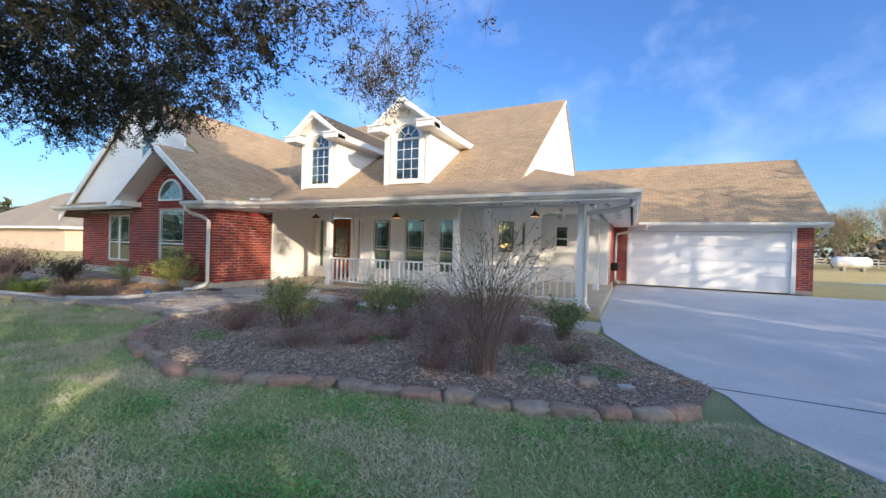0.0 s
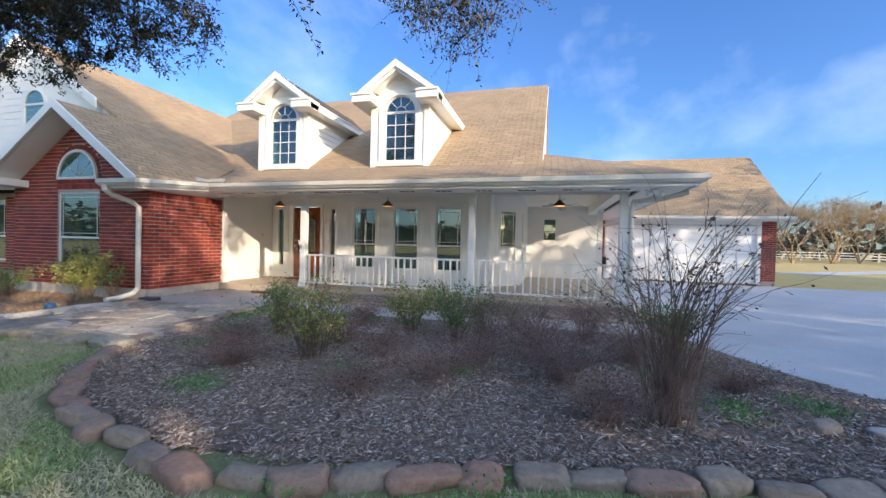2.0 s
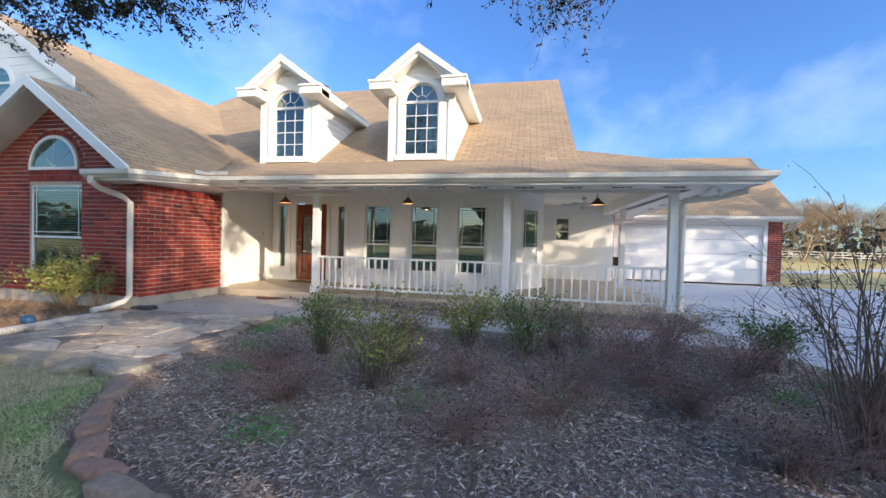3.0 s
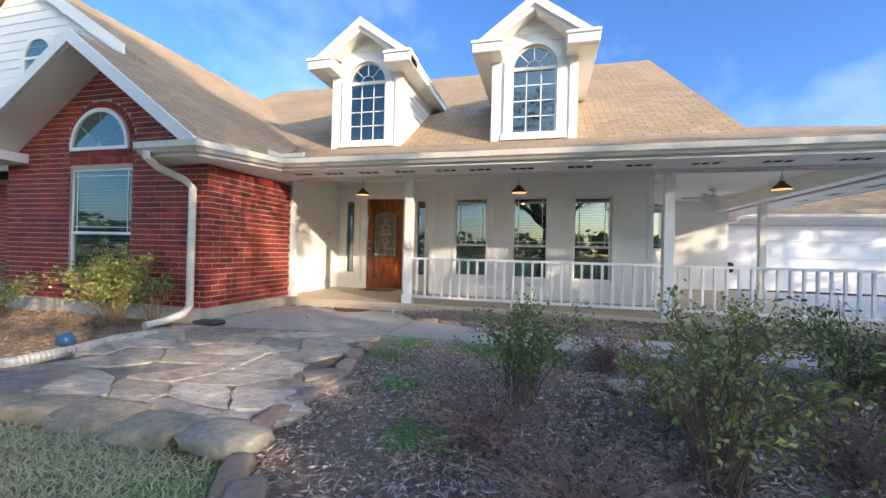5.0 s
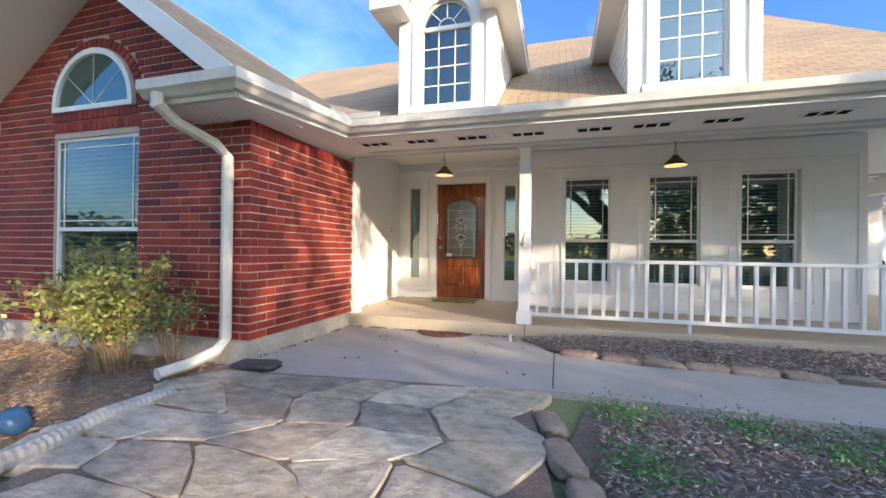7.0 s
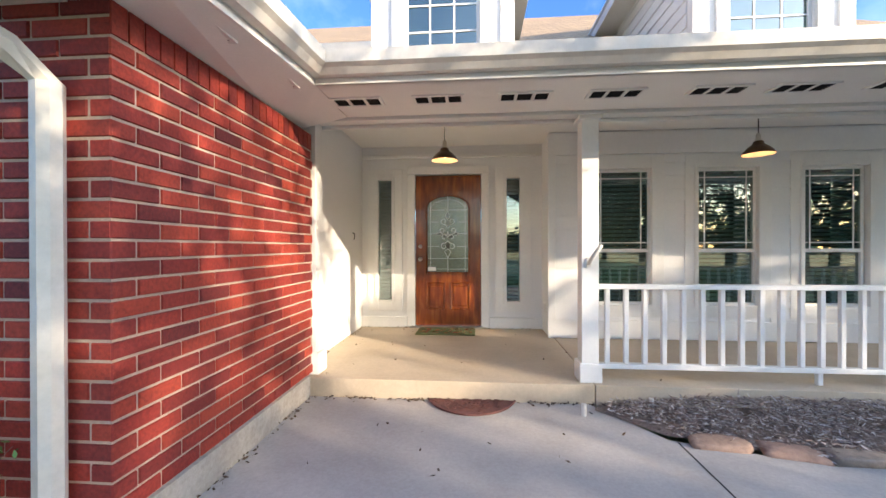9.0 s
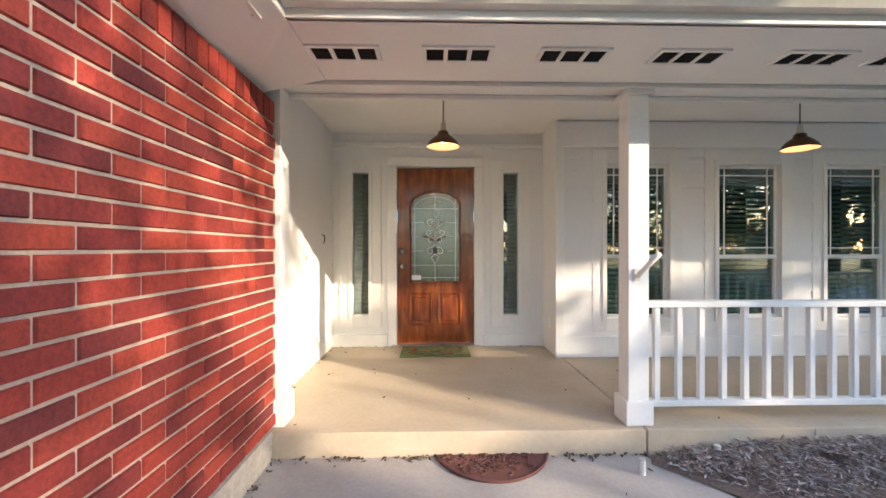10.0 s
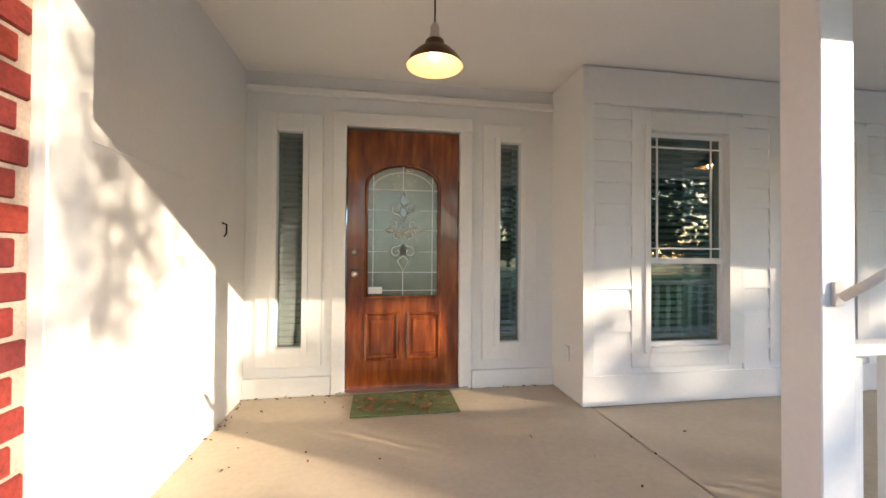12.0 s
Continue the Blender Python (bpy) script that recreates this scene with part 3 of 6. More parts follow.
def rake(name, p, q, wide, thick, label):
    """A board along a slope in a plane of constant y."""
    p, q = Vector(p), Vector(q)
    bm = prism([p, q, q - Vector((0, 0, wide)), p - Vector((0, 0, wide))], (0, thick, 0))
    return part(name, bm, T, None, label, "structure")


rake("trim", (RX, 8.44, RZ + 0.02), (-22.4, 8.44, 2.25), 0.24, 0.05, "white rake board of the tall gable")
rake("trim", (RX, 8.44, RZ + 0.02), (-13.95, 8.44, 4.68), 0.24, 0.05, "white rake board of the tall gable")
rake("trim", (RG, 7.17, GZ + 0.01), (-10.98, 7.17, 2.50), 0.2, 0.05, "white rake board of the brick gable")
rake("trim", (RG, 7.17, GZ + 0.01), (-15.5, 7.17, 2.65), 0.2, 0.05, "white rake board of the brick gable")
gs1 = part("soffit", prism([(RG, 7.23, GZ - 0.17), (-11.1, 7.23, 2.44), (-11.1, 7.77, 2.44), (RG, 7.77, GZ - 0.17)], (0, 0, -0.02)), "soffit", None, "white sloping soffit of the brick gable", "structure")
gs2 = part("soffit", prism([(RG, 7.23, GZ - 0.17), (-15.5, 7.23, 2.47), (-15.5, 7.77, 2.47), (RG, 7.77, GZ - 0.17)], (0, 0, -0.02)), "soffit", None, "white sloping soffit of the brick gable", "structure")
# garage roof
garage_roof = roof_sheet("roof_garage", [(-8, 18.6, 2.62), (5.5, 18.6, 2.62), (5.5, 22.3, 5.56), (-8, 22.3, 5.56)])
garage_roof_b = roof_sheet("roof_garage_back", [(-8, 22.3, 5.56), (5.5, 22.3, 5.56), (5.5, 26.0, 2.62), (-8, 26.0, 2.62)])
gable_garage = part("gable_garage", prism([(5.15, 19.0, 2.5), (5.15, 22.3, 5.4), (5.15, 25.6, 2.5)], (-0.1, 0, 0)), S, None, "white gable end of the garage", "structure")
garage_soffit = part("soffit", boxes((-1.4, 5.48, 18.66, 19.16, 2.46, 2.49)), "soffit", None, "white soffit over the garage door", "structure")
closing = part("wall_back", boxes((-22.6, -22.4, 9.6, 24, 0, 2.5), (-22.6, 5.2, 25.4, 25.6, 0, 2.5), bevel=0), S, None, "plain outer walls behind the house", "structure")


# ---- gutters ----
def gutter(points, label, out):
    """An open box gutter with a rolled lip, mitred along points on the roof edge; out is the outward side of each leg."""
    bm = bmesh.new()
    prof = [(0.0, 0.0), (0.055, 0.0), (0.085, 0.035), (0.115, 0.055), (0.12, 0.135), (0.108, 0.138), (0.104, 0.065), (0.05, 0.012), (0.006, 0.012), (0.006, 0.14), (0.0, 0.14)]
    rings = []
    for p, d in zip(points, out):
        rings.append([bm.verts.new(Vector(p) + Vector((d[0] * u, d[1] * u, w))) for u, w in prof])
    for r, q in zip(rings, rings[1:]):
        for k in range(len(prof)):
            j = (k + 1) % len(prof)
            bm.faces.new((r[k], r[j], q[j], q[k]))
    bm.faces.new(rings[0]), bm.faces.new(rings[-1][::-1])
    bmesh.ops.recalc_face_normals(bm, faces=bm.faces)
    g = part("gutter", bm, "gutter", None, label)
    return tagged(g, label, "gutter")


gutter([(-11.88, 7.22, 2.31), (-10.98, 7.22, 2.31), (-10.98, 8.95, 2.46), (-0.68, 8.95, 2.475), (-0.68, 18.55, 2.475)], "long cream white metal gutter along the wing and porch eaves", [(0, -1), (1, -1), (1, -1), (1, -1), (1, 0)])
gutter([(-0.5, 18.6, 2.475), (5.5, 18.6, 2.475)], "white metal gutter over the garage door", [(0, -1), (0, -1)])
gutter([(-22.5, 8.35, 2.475), (-15.3, 8.35, 2.475)], "white metal gutter on the far wing eave", [(0, -1), (0, -1)])
fascia = part("fascia", boxes((-11.88, -10.99, 7.223, 7.25, 2.27, 2.46), (-11.0, -0.70, 8.953, 8.985, 2.42, 2.63), (-0.72, -0.685, 8.987, 18.6, 2.42, 2.63), (-0.5, 5.48, 18.603, 18.64, 2.45, 2.62), (-22.5, -15.3, 8.353, 8.39, 2.45, 2.62)), T, None, "white fascia boards behind the gutters", "structure")
wing_fascia = part("fascia", prism([(-10.983, 7.252, 2.27), (-10.983, 8.95, 2.42), (-10.983, 8.95, 2.62), (-10.983, 7.252, 2.46)], (-0.035, 0, 0)), T, None, "white fascia board beside the brick wing", "structure")
return_box = part("roof_return", prism([(-11.9, 7.2, 2.475), (-11.0, 7.2, 2.475), (-11.25, 7.74, 2.60), (-11.62, 7.74, 2.60)], (0, 0, -0.06)), "shingle", None, "small shingled return at the gable's foot", "structure")
return_l = part("eave_return", boxes((-15.85, -15.0, 7.2, 7.77, 2.40, 2.56), bevel=0.005), T, None, "white boxed eave return on the gable", "structure")


# ---- dormers ----
def dormer(x0, x1):
    cx = (x0 + x1) / 2
    d = base("dormer", cx, 10.65, 3.2, "white sided gabled dormer with an arched grid window on the roof", "dormer", "dormers on the roof")
    top = 4.98
    hole = (cx - 0.42, cx + 0.42)
    yb = 10.65 + (top - 3.2) / ms + 0.6
    sides = boxes((x0, hole[0], 10.65, 10.8, 3.18, 4.60), (hole[1], x1, 10.65, 10.8, 3.18, 4.60), (hole[0], hole[1], 10.65, 10.8, 3.18, 3.36), (x0, x0 + 0.12, 10.802, yb, 3.2, top), (x1 - 0.12, x1, 10.802, yb, 3.2, top))
    part("wall", sides, S, d)
    # gable wall over the window with its round head
    bm = bmesh.new()
    zc, r = 4.60, 0.42
    pts = [(cx + r * math.cos(t), zc + r * 1.0 * math.sin(t)) for t in np.linspace(0, math.pi, 15)]
    right = [(x1, 4.60), (x1, 4.86), (x1, 5.12)] + [(x1 - (x1 - cx) * k / 5, 5.12 + 0.55 * k / 5) for k in range(1, 6)]
    outer = right + [(2 * cx - x, z) for x, z in right[-2::-1]]
    for yy in (10.65, 10.8):
        va = [bm.verts.new((x, yy, z)) for x, z in pts]
        vb = [bm.verts.new((x, yy, z)) for x, z in outer]
        for i in range(14):
            bm.faces.new((va[i], va[i + 1], vb[i + 1], vb[i]) if yy < 10.7 else (va[i], vb[i], vb[i + 1], va[i + 1]))
    bmesh.ops.recalc_face_normals(bm, faces=bm.faces)
    part("gable", bm, S, d)
    # corner boards and window casing
    part("corner_board", boxes((x0 - 0.015, x0 + 0.13, 10.62, 10.648, 3.2, 4.9), bevel=0.003), T, d)
    part("corner_board", boxes((x1 - 0.13, x1 + 0.015, 10.62, 10.648, 3.2, 4.9), bevel=0.003), T, d)
    part("corner_board", boxes((x1 + 0.002, x1 + 0.02, 10.65, 10.75, 3.2, 4.9), bevel=0.003), T, d)
    for side in (-1, 1):
        lo, hi = sorted((cx + side * 0.42, cx + side * 0.55))
        part("casing", boxes((lo, hi, 10.61, 10.648, 3.361, 4.60), bevel=0.003), T, d)
    part("sill", boxes((cx - 0.6, cx + 0.6, 10.60, 10.648, 3.24, 3.36), bevel=0.003), T, d)
    bm = bmesh.new()
    arc(bm, cx, zc, 0.42, 0.55, 10.61, 10.648)
    part("arch_casing", bm, T, d)
    # window
    w = base("window", cx, 10.7, 3.4, "", "")
    w.parent = d
    w.matrix_basis = Matrix.Translation(Vector((cx, 10.7, 3.4)) - d.location)
    part("pane", boxes((cx - 0.41, cx + 0.41, 10.70, 10.704, 3.36, 4.58)), "glass", w)
    bm = prism([(cx + 0.41 * math.cos(t), 10.70, 4.61 + 0.40 * math.sin(t)) for t in np.linspace(0, math.pi, 17)], (0, 0.004, 0))
    part("arch_pane", bm, "glass", w)
    fr = [(cx - 0.42, cx - 0.38, 10.68, 10.73, 3.36, 4.58), (cx + 0.38, cx + 0.42, 10.68, 10.73, 3.36, 4.58), (cx - 0.379, cx + 0.379, 10.68, 10.73, 3.36, 3.40), (cx - 0.42, cx + 0.42, 10.66, 10.73, 4.56, 4.62)]
    part("frame", boxes(*fr), T, w)
    g = [(cx + s * 0.135 - 0.009, cx + s * 0.135 + 0.009, 10.692, 10.699, 3.40, 4.56) for s in (-1, 1)] + [(cx - 0.38, cx + 0.38, 10.690, 10.6985, 3.4 + 0.295 * k - 0.009, 3.4 + 0.295 * k + 0.009) for k in (1, 2, 3)]
    bm = boxes(*g)
    for ang in (45, 90, 135):
        t = radians(ang)
        tube(bm, [(cx + 0.14 * math.cos(t), 10.69, 4.61 + 0.14 * math.sin(t)), (cx + 0.40 * math.cos(t), 10.69, 4.61 + 0.40 * math.sin(t))], 0.01, 4)
    tube(bm, [(cx + 0.14 * math.cos(t), 10.69, 4.61 + 0.14 * math.sin(t)) for t in np.linspace(0, math.pi, 9)], 0.01, 4)
    arc(bm, cx, 4.61, 0.38, 0.42, 10.68, 10.73)
    part("muntin", bm, T, w)
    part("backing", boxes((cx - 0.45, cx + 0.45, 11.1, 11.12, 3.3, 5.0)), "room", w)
    # roof
    ez, rz, ov, yf = 4.93, 5.74, 0.33, 10.28
    for s in (-1, 1):
        xe = cx + s * ((x1 - x0) / 2 + ov)
        back_r, back_e = 10.65 + (rz - 3.2) / ms + 0.2, 10.65 + (ez - 3.2) / ms + 0.1
        bm = prism([(cx, yf, rz), (xe, yf, ez), (xe, back_e, ez), (cx, back_r, rz)], (0, 0, -0.05))
        r = part("roof", bm, "shingle", d)
        bm = prism([(cx, yf - 0.03, rz + 0.01), (xe, yf - 0.03, ez + 0.01), (xe, yf - 0.03, ez - 0.13), (cx, yf - 0.03, rz - 0.16)], (0, 0.06, 0))
        part("rake", bm, T, d)
        part("rake_trim", prism([(cx, yf + 0.032, rz - 0.10), (xe, yf + 0.032, ez - 0.07), (xe, yf + 0.032, ez - 0.20), (cx, yf + 0.032, rz - 0.24)], (0, 0.05, 0)), T, d)
        xi = cx + s * ((x1 - x0) / 2 - 0.02)
        lo, hi = sorted((xi, xe))
        part("eave", boxes((lo, hi, yf - 0.035, back_e, ez - 0.20, ez - 0.06), bevel=0.006), T, d)
        part("eave_crown", boxes((lo - 0.02, hi + 0.02, yf - 0.06, back_e, ez - 0.058, ez - 0.012), bevel=0.006), T, d)
        xr = cx + s * ((x1 - x0) / 2 - 0.2)
        lr, hr = sorted((xr, xe))
        part("cornice_return", boxes((lr, hr, yf - 0.12, 10.62, ez - 0.19, ez - 0.03), bevel=0.008), T, d)
        part("return_crown", boxes((lr - 0.025, hr + 0.025, yf - 0.15, 10.62, ez - 0.028, ez + 0.03), bevel=0.01), T, d)
        part("return_shingle", prism([(lr, yf - 0.12, ez + 0.032), (hr, yf - 0.12, ez + 0.032), (hr, 10.6, ez + 0.11), (lr, 10.6, ez + 0.11)], (0, 0, -0.02)), "shingle", d)
        part("soffit", prism([(cx, yf + 0.03, rz - 0.17), (xi, yf + 0.03, ez + 0.02), (xi, 10.65, ez + 0.02), (cx, 10.65, rz - 0.17)], (0, 0, -0.015)), "soffit", d)
    return d


def arc(bm, cx, cz, r0, r1, y0, y1, n=16, t0=0.0, t1=math.pi):
    """Half a ring standing in a plane of constant y."""
    rings = []
    for t in np.linspace(t0, t1, n + 1):
        c, s = math.cos(t), math.sin(t)
        rings.append([bm.verts.new((cx + r * c, y, cz + r * s)) for r, y in ((r0, y0), (r1, y0), (r1, y1), (r0, y1))])
    fs = []
    for r, q in zip(rings, rings[1:]):
        for k in range(4):
            fs.append(bm.faces.new((r[k], r[(k + 1) % 4], q[(k + 1) % 4], q[k])))
    fs += [bm.faces.new(rings[0]), bm.faces.new(rings[-1])]
    bmesh.ops.recalc_face_normals(bm, faces=fs)


dormer(-11.02, -9.48)
dormer(-7.62, -6.08)


# ---- windows ----
def sash_window(name, w, h, label, grid=True, group=""):
    """A single-hung window lying in the plane y = 0, from x = 0, z = 0, facing -y. Returns its base."""
    e = base(name, 0, 0, 0, label, "window", group)
    f = 0.035
    mid = h * 0.40
    part("frame", boxes((0, f, 0, 0.06, 0, h), (w - f, w, 0, 0.06, 0, h), (f, w - f, 0, 0.06, h - f, h), (f, w - f, -0.01, 0.06, 0, f), bevel=0.003), T, e)
    part("meeting_rail", boxes((f, w - f, -0.008, 0.045, mid - 0.022, mid + 0.022), bevel=0.003), T, e)
    part("pane", boxes((f, w - f, 0.03, 0.034, f, mid - 0.02)), "glass", e)
    part("pane", boxes((f, w - f, 0.012, 0.016, mid + 0.02, h - f)), "glass", e)
    if grid:
        g = [(f + 0.07, f + 0.082, 0.004, 0.011, mid + 0.02, h - f), (w - f - 0.082, w - f - 0.07, 0.004, 0.011, mid + 0.02, h - f), (f, w - f, 0.0035, 0.0115, mid + 0.09, mid + 0.102), (f, w - f, 0.0035, 0.0115, h - f - 0.082, h - f - 0.07)]
        part("muntin", boxes(*g), T, e)
    slats = bmesh.new()
    z = f + 0.02
    while z < h - 0.05:
        v = [slats.verts.new(p) for p in ((f, 0.05, z), (w - f, 0.05, z), (w - f, 0.078, z + 0.033), (f, 0.078, z + 0.033))]
        slats.faces.new(v)
        z += 0.052
    part("blind", slats, "blind", e, "grey horizontal blind slats", "stuff")
    # dark sheet standing in for the unlit room
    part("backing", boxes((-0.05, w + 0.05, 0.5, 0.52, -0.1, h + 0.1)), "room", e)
    return e


def casing(x0, x1, y, z0, z1, wide=0.15):
    return [(x0 - wide, x0, y - 0.022, y, z0 - wide, z1 + wide), (x1, x1 + wide, y - 0.022, y, z0 - wide, z1 + wide), (x0, x1, y - 0.022, y, z1, z1 + wide), (x0, x1, y - 0.022, y, z0 - wide, z0),
                 (x0 - 0.045, x0 - 0.002, y - 0.04, y - 0.0225, z0 - 0.04, z1 + 0.04), (x1 + 0.002, x1 + 0.045, y - 0.04, y - 0.0225, z0 - 0.04, z1 + 0.04), (x0, x1, y - 0.04, y - 0.0225, z1 + 0.002, z1 + 0.042), (x0, x1, y - 0.04, y - 0.0225, z0 - 0.042, z0 - 0.002)]


front_window = sash_window("window", 0.70, 1.66, "tall white window with lowered blinds in the porch wall", group="porch windows")
front_window.location = (WINX[0][0] - 0.01, 11.335, 0.59)
for x0, x1 in WINX[1:]:
    copy_thing(front_window, pose(x0 - 0.01, 11.335, 0.59))
for x0, x1 in WINX:
    board_set("casing", "wide flat white window casing", casing(x0, x1, 11.31, 0.6, 2.25))
wing_window = sash_window("window", 1.28, 1.70, "wide white framed window in the brick wing reflecting trees")
wing_window.location = (-14.04, 7.80, 0.58)
bay_window = sash_window("window", 0.60, 1.70, "narrow white window in the slanting bay wall")
bay_window.matrix_basis = Matrix.Translation(BA + bd * 0.2 + bn * 0.02 + Vector((0, 0, 0.58))) @ Matrix.Rotation(math.atan2(bd.y, bd.x), 4, "Z")
bay_window2 = sash_window("window", 0.55, 1.70, "narrow white window in the side wall of the bay")
bay_window2.matrix_basis = Matrix.Translation((-3.91, 12.98, 0.58)) @ Matrix.Rotation(math.pi / 2, 4, "Z")
small_window = sash_window("window", 0.46, 0.80, "small two-light window in the far porch wall", grid=False)
small_window.location = (-3.38, 16.07, 1.5)
pair = [sash_window("window", 0.78, 1.80, "white framed window of a pair in the recessed brick wall", group="paired windows"), None]
pair[0].location = (-20.5, 9.37, 0.5)
copy_thing(pair[0], pose(-19.70, 9.37, 0.5))

# arched window in the brick gable
aw = base("arched_window", GX, 7.76, 2.62, "half-round white framed window in the brick gable", "window")
part("pane", prism([(GX + 0.58 * math.cos(t), 7.76, 2.62 + 0.58 * math.sin(t)) for t in np.linspace(0, math.pi, 21)], (0, 0.006, 0)), "glass", aw)
bm = bmesh.new()
arc(bm, GX, 2.62, 0.55, 0.61, 7.73, 7.79)
box(bm, GX - 0.61, GX + 0.61, 7.73, 7.79, 2.565, 2.619)
part("frame", bm, T, aw)
bm = bmesh.new()
for ang in (40, 90, 140):
    t = radians(ang)
    tube(bm, [(GX, 7.758, 2.62), (GX + 0.56 * math.cos(t), 7.758, 2.62 + 0.56 * math.sin(t))], 0.004, 4)
part("muntin", bm, T, aw)
part("backing", prism([(GX + 0.57 * math.cos(t), 7.7705, 2.62 + 0.57 * math.sin(t)) for t in np.linspace(0, math.pi, 21)], (0, 0.004, 0)), "blind", aw)
# upper arched window of the tall gable
ux, uz = -16.31, 4.72
uw = base("arched_window", ux, 8.6, uz, "small arched white window high in the sided gable", "window")
part("pane", boxes((ux - 0.36, ux + 0.36, 8.596, 8.60, uz - 0.75, uz)), "glass", uw)
part("arch_pane", prism([(ux + 0.36 * math.cos(t), 8.596, uz + 0.36 * math.sin(t)) for t in np.linspace(0, math.pi, 15)], (0, 0.004, 0)), "glass", uw)
bm = boxes((ux - 0.46, ux - 0.36, 8.57, 8.615, uz - 0.8, uz), (ux + 0.36, ux + 0.46, 8.57, 8.615, uz - 0.8, uz), (ux - 0.36, ux + 0.36, 8.57, 8.615, uz - 0.03, uz + 0.02))
arc(bm, ux, uz, 0.36, 0.46, 8.57, 8.615)
part("frame", bm, T, uw)

# ---- front door ----
dr = base("door", -10.27, 11.86, 0.19, "glossy red-brown stained wood front door with an arched leaded glass panel", "door")
x0, x1, z0, z1 = DOOR
cx = (x0 + x1) / 2
gx0, gx1, gz0, gz1 = x0 + 0.155, x1 - 0.165, 0.94, 1.86
bm = boxes((x0, gx0, 11.87, 11.915, z0, z1), (gx1, x1, 11.87, 11.915, z0, z1), (gx0, gx1, 11.87, 11.915, z0, gz0), bevel=0.002)
part("leaf", bm, "wood", dr)
bm = bmesh.new()
gc = (gx0 + gx1) / 2
hw = (gx1 - gx0) / 2
n = 14
lower = [(gc + hw * math.cos(t), gz1 + 0.17 * math.sin(t)) for t in np.linspace(0, math.pi, n + 1)]
for yy in (11.87, 11.915):
    va = [bm.verts.new((x, yy, z)) for x, z in lower]
    vb = [bm.verts.new((x, yy, z1)) for x, z in lower]
    for i in range(n):
        bm.faces.new((va[i], va[i + 1], vb[i + 1], vb[i]))
bmesh.ops.recalc_face_normals(bm, faces=bm.faces)
part("top_rail", bm, "wood", dr)
path = [(gx0, 11.862, gz0)] + [(gx1, 11.862, gz0)] + [(x, 11.862, z) for x, z in lower] + [(gx0, 11.862, gz0)]
part("glass_bead", tube(bmesh.new(), path, 0.014, 6), "wood", dr, smooth=True)
part("glass_panel", prism([(gx0, 11.885, gz0), (gx1, 11.885, gz0)] + [(x, 11.885, z) for x, z in lower], (0, 0.006, 0)), "obscure", dr, "textured leaded glass")
bm = bmesh.new()
for xx in (gx0 + 0.055, gx1 - 0.055):
    tube(bm, [(xx, 11.880, gz0), (xx, 11.880, gz1 + 0.08)], 0.0035, 4)
for zz in (gz0 + 0.05, 1.14, 1.825):
    tube(bm, [(gx0, 11.880, zz), (gx1, 11.880, zz)], 0.0035, 4)
for zz in (1.31, 1.49, 1.655):
    for xa, xb in ((gx0, gc - 0.13), (gc + 0.13, gx1)):
        tube(bm, [(xa, 11.880, zz), (xb, 11.880, zz)], 0.003, 4)
tube(bm, [(gc, 11.880, gz0), (gc, 11.880, 1.15)], 0.0045, 4)
tube(bm, [(gc, 11.880, 1.81), (gc, 11.880, 2.02)], 0.0035, 4)
tube(bm, [(gc + (hw - 0.05) * math.cos(t), 11.880, gz1 - 0.04 + 0.15 * math.sin(t)) for t in np.linspace(0, math.pi, 13)], 0.003, 4)
part("lead_cames", bm, "lead", dr, "pale lead lines in the door glass")


def curl(bm, cx, cz, r, s, a0, a1, tail):
    """A scroll that winds inwards from its tail."""
    pts = [tail]
    for q in np.linspace(0, 1, 13).tolist():
        a = radians(a0 + (a1 - a0) * q)
        rr = r * (1 - 0.6 * q)
        pts.append((gc + s * (cx + rr * math.cos(a)), 11.877, cz + rr * math.sin(a)))
    tube(bm, pts, np.linspace(0.0065, 0.0045, len(pts)).tolist(), 5)


bm = bmesh.new()
dark_glass = bmesh.new()
for s in (-1, 1):
    curl(bm, 0.055, 1.665, 0.048, s, -110, 250, (gc, 11.877, 1.565))
    curl(bm, 0.075, 1.535, 0.040, s, -60, 260, (gc, 11.877, 1.45))
    curl(bm, 0.05, 1.44, 0.045, s, 140, -120, (gc, 11.877, 1.52))
    curl(bm, 0.055, 1.31, 0.048, s, 110, -240, (gc, 11.877, 1.39))
    for ring_pts in ([(0, 1.81), (0.035, 1.74), (0, 1.69)], [(0, 1.15), (0.045, 1.235), (0, 1.28)], [(0.085, 1.515), (0.18, 1.485), (0.10, 1.465), (0.085, 1.515)]):
        tube(bm, [(gc + s * x, 11.877, z) for x, z in ring_pts], 0.005, 5)
    for pad in ([(0, 1.80), (0.031, 1.74), (0, 1.69)], [(0, 1.60), (0.03, 1.63), (0.02, 1.68), (0, 1.66)], [(0.09, 1.51), (0.172, 1.486), (0.102, 1.47)], [(0.02, 1.50), (0.075, 1.46), (0.03, 1.43)], [(0, 1.37), (0.045, 1.30), (0, 1.27)]):
        v = [dark_glass.verts.new((gc + s * x, 11.883, z)) for x, z in pad]
        w = [dark_glass.verts.new((gc + s * x * 0.8, 11.879, z)) for x, z in pad]
        dark_glass.faces.new(w)
        for i in range(len(v)):
            dark_glass.faces.new((v[i], v[(i + 1) % len(v)], w[(i + 1) % len(v)], w[i]))
part("lead_scrolls", bm, "lead", dr, "leaded scrollwork of the door glass", smooth=True)
part("bevelled_pieces", dark_glass, "bevel glass", dr, "dark bevelled glass leaves")
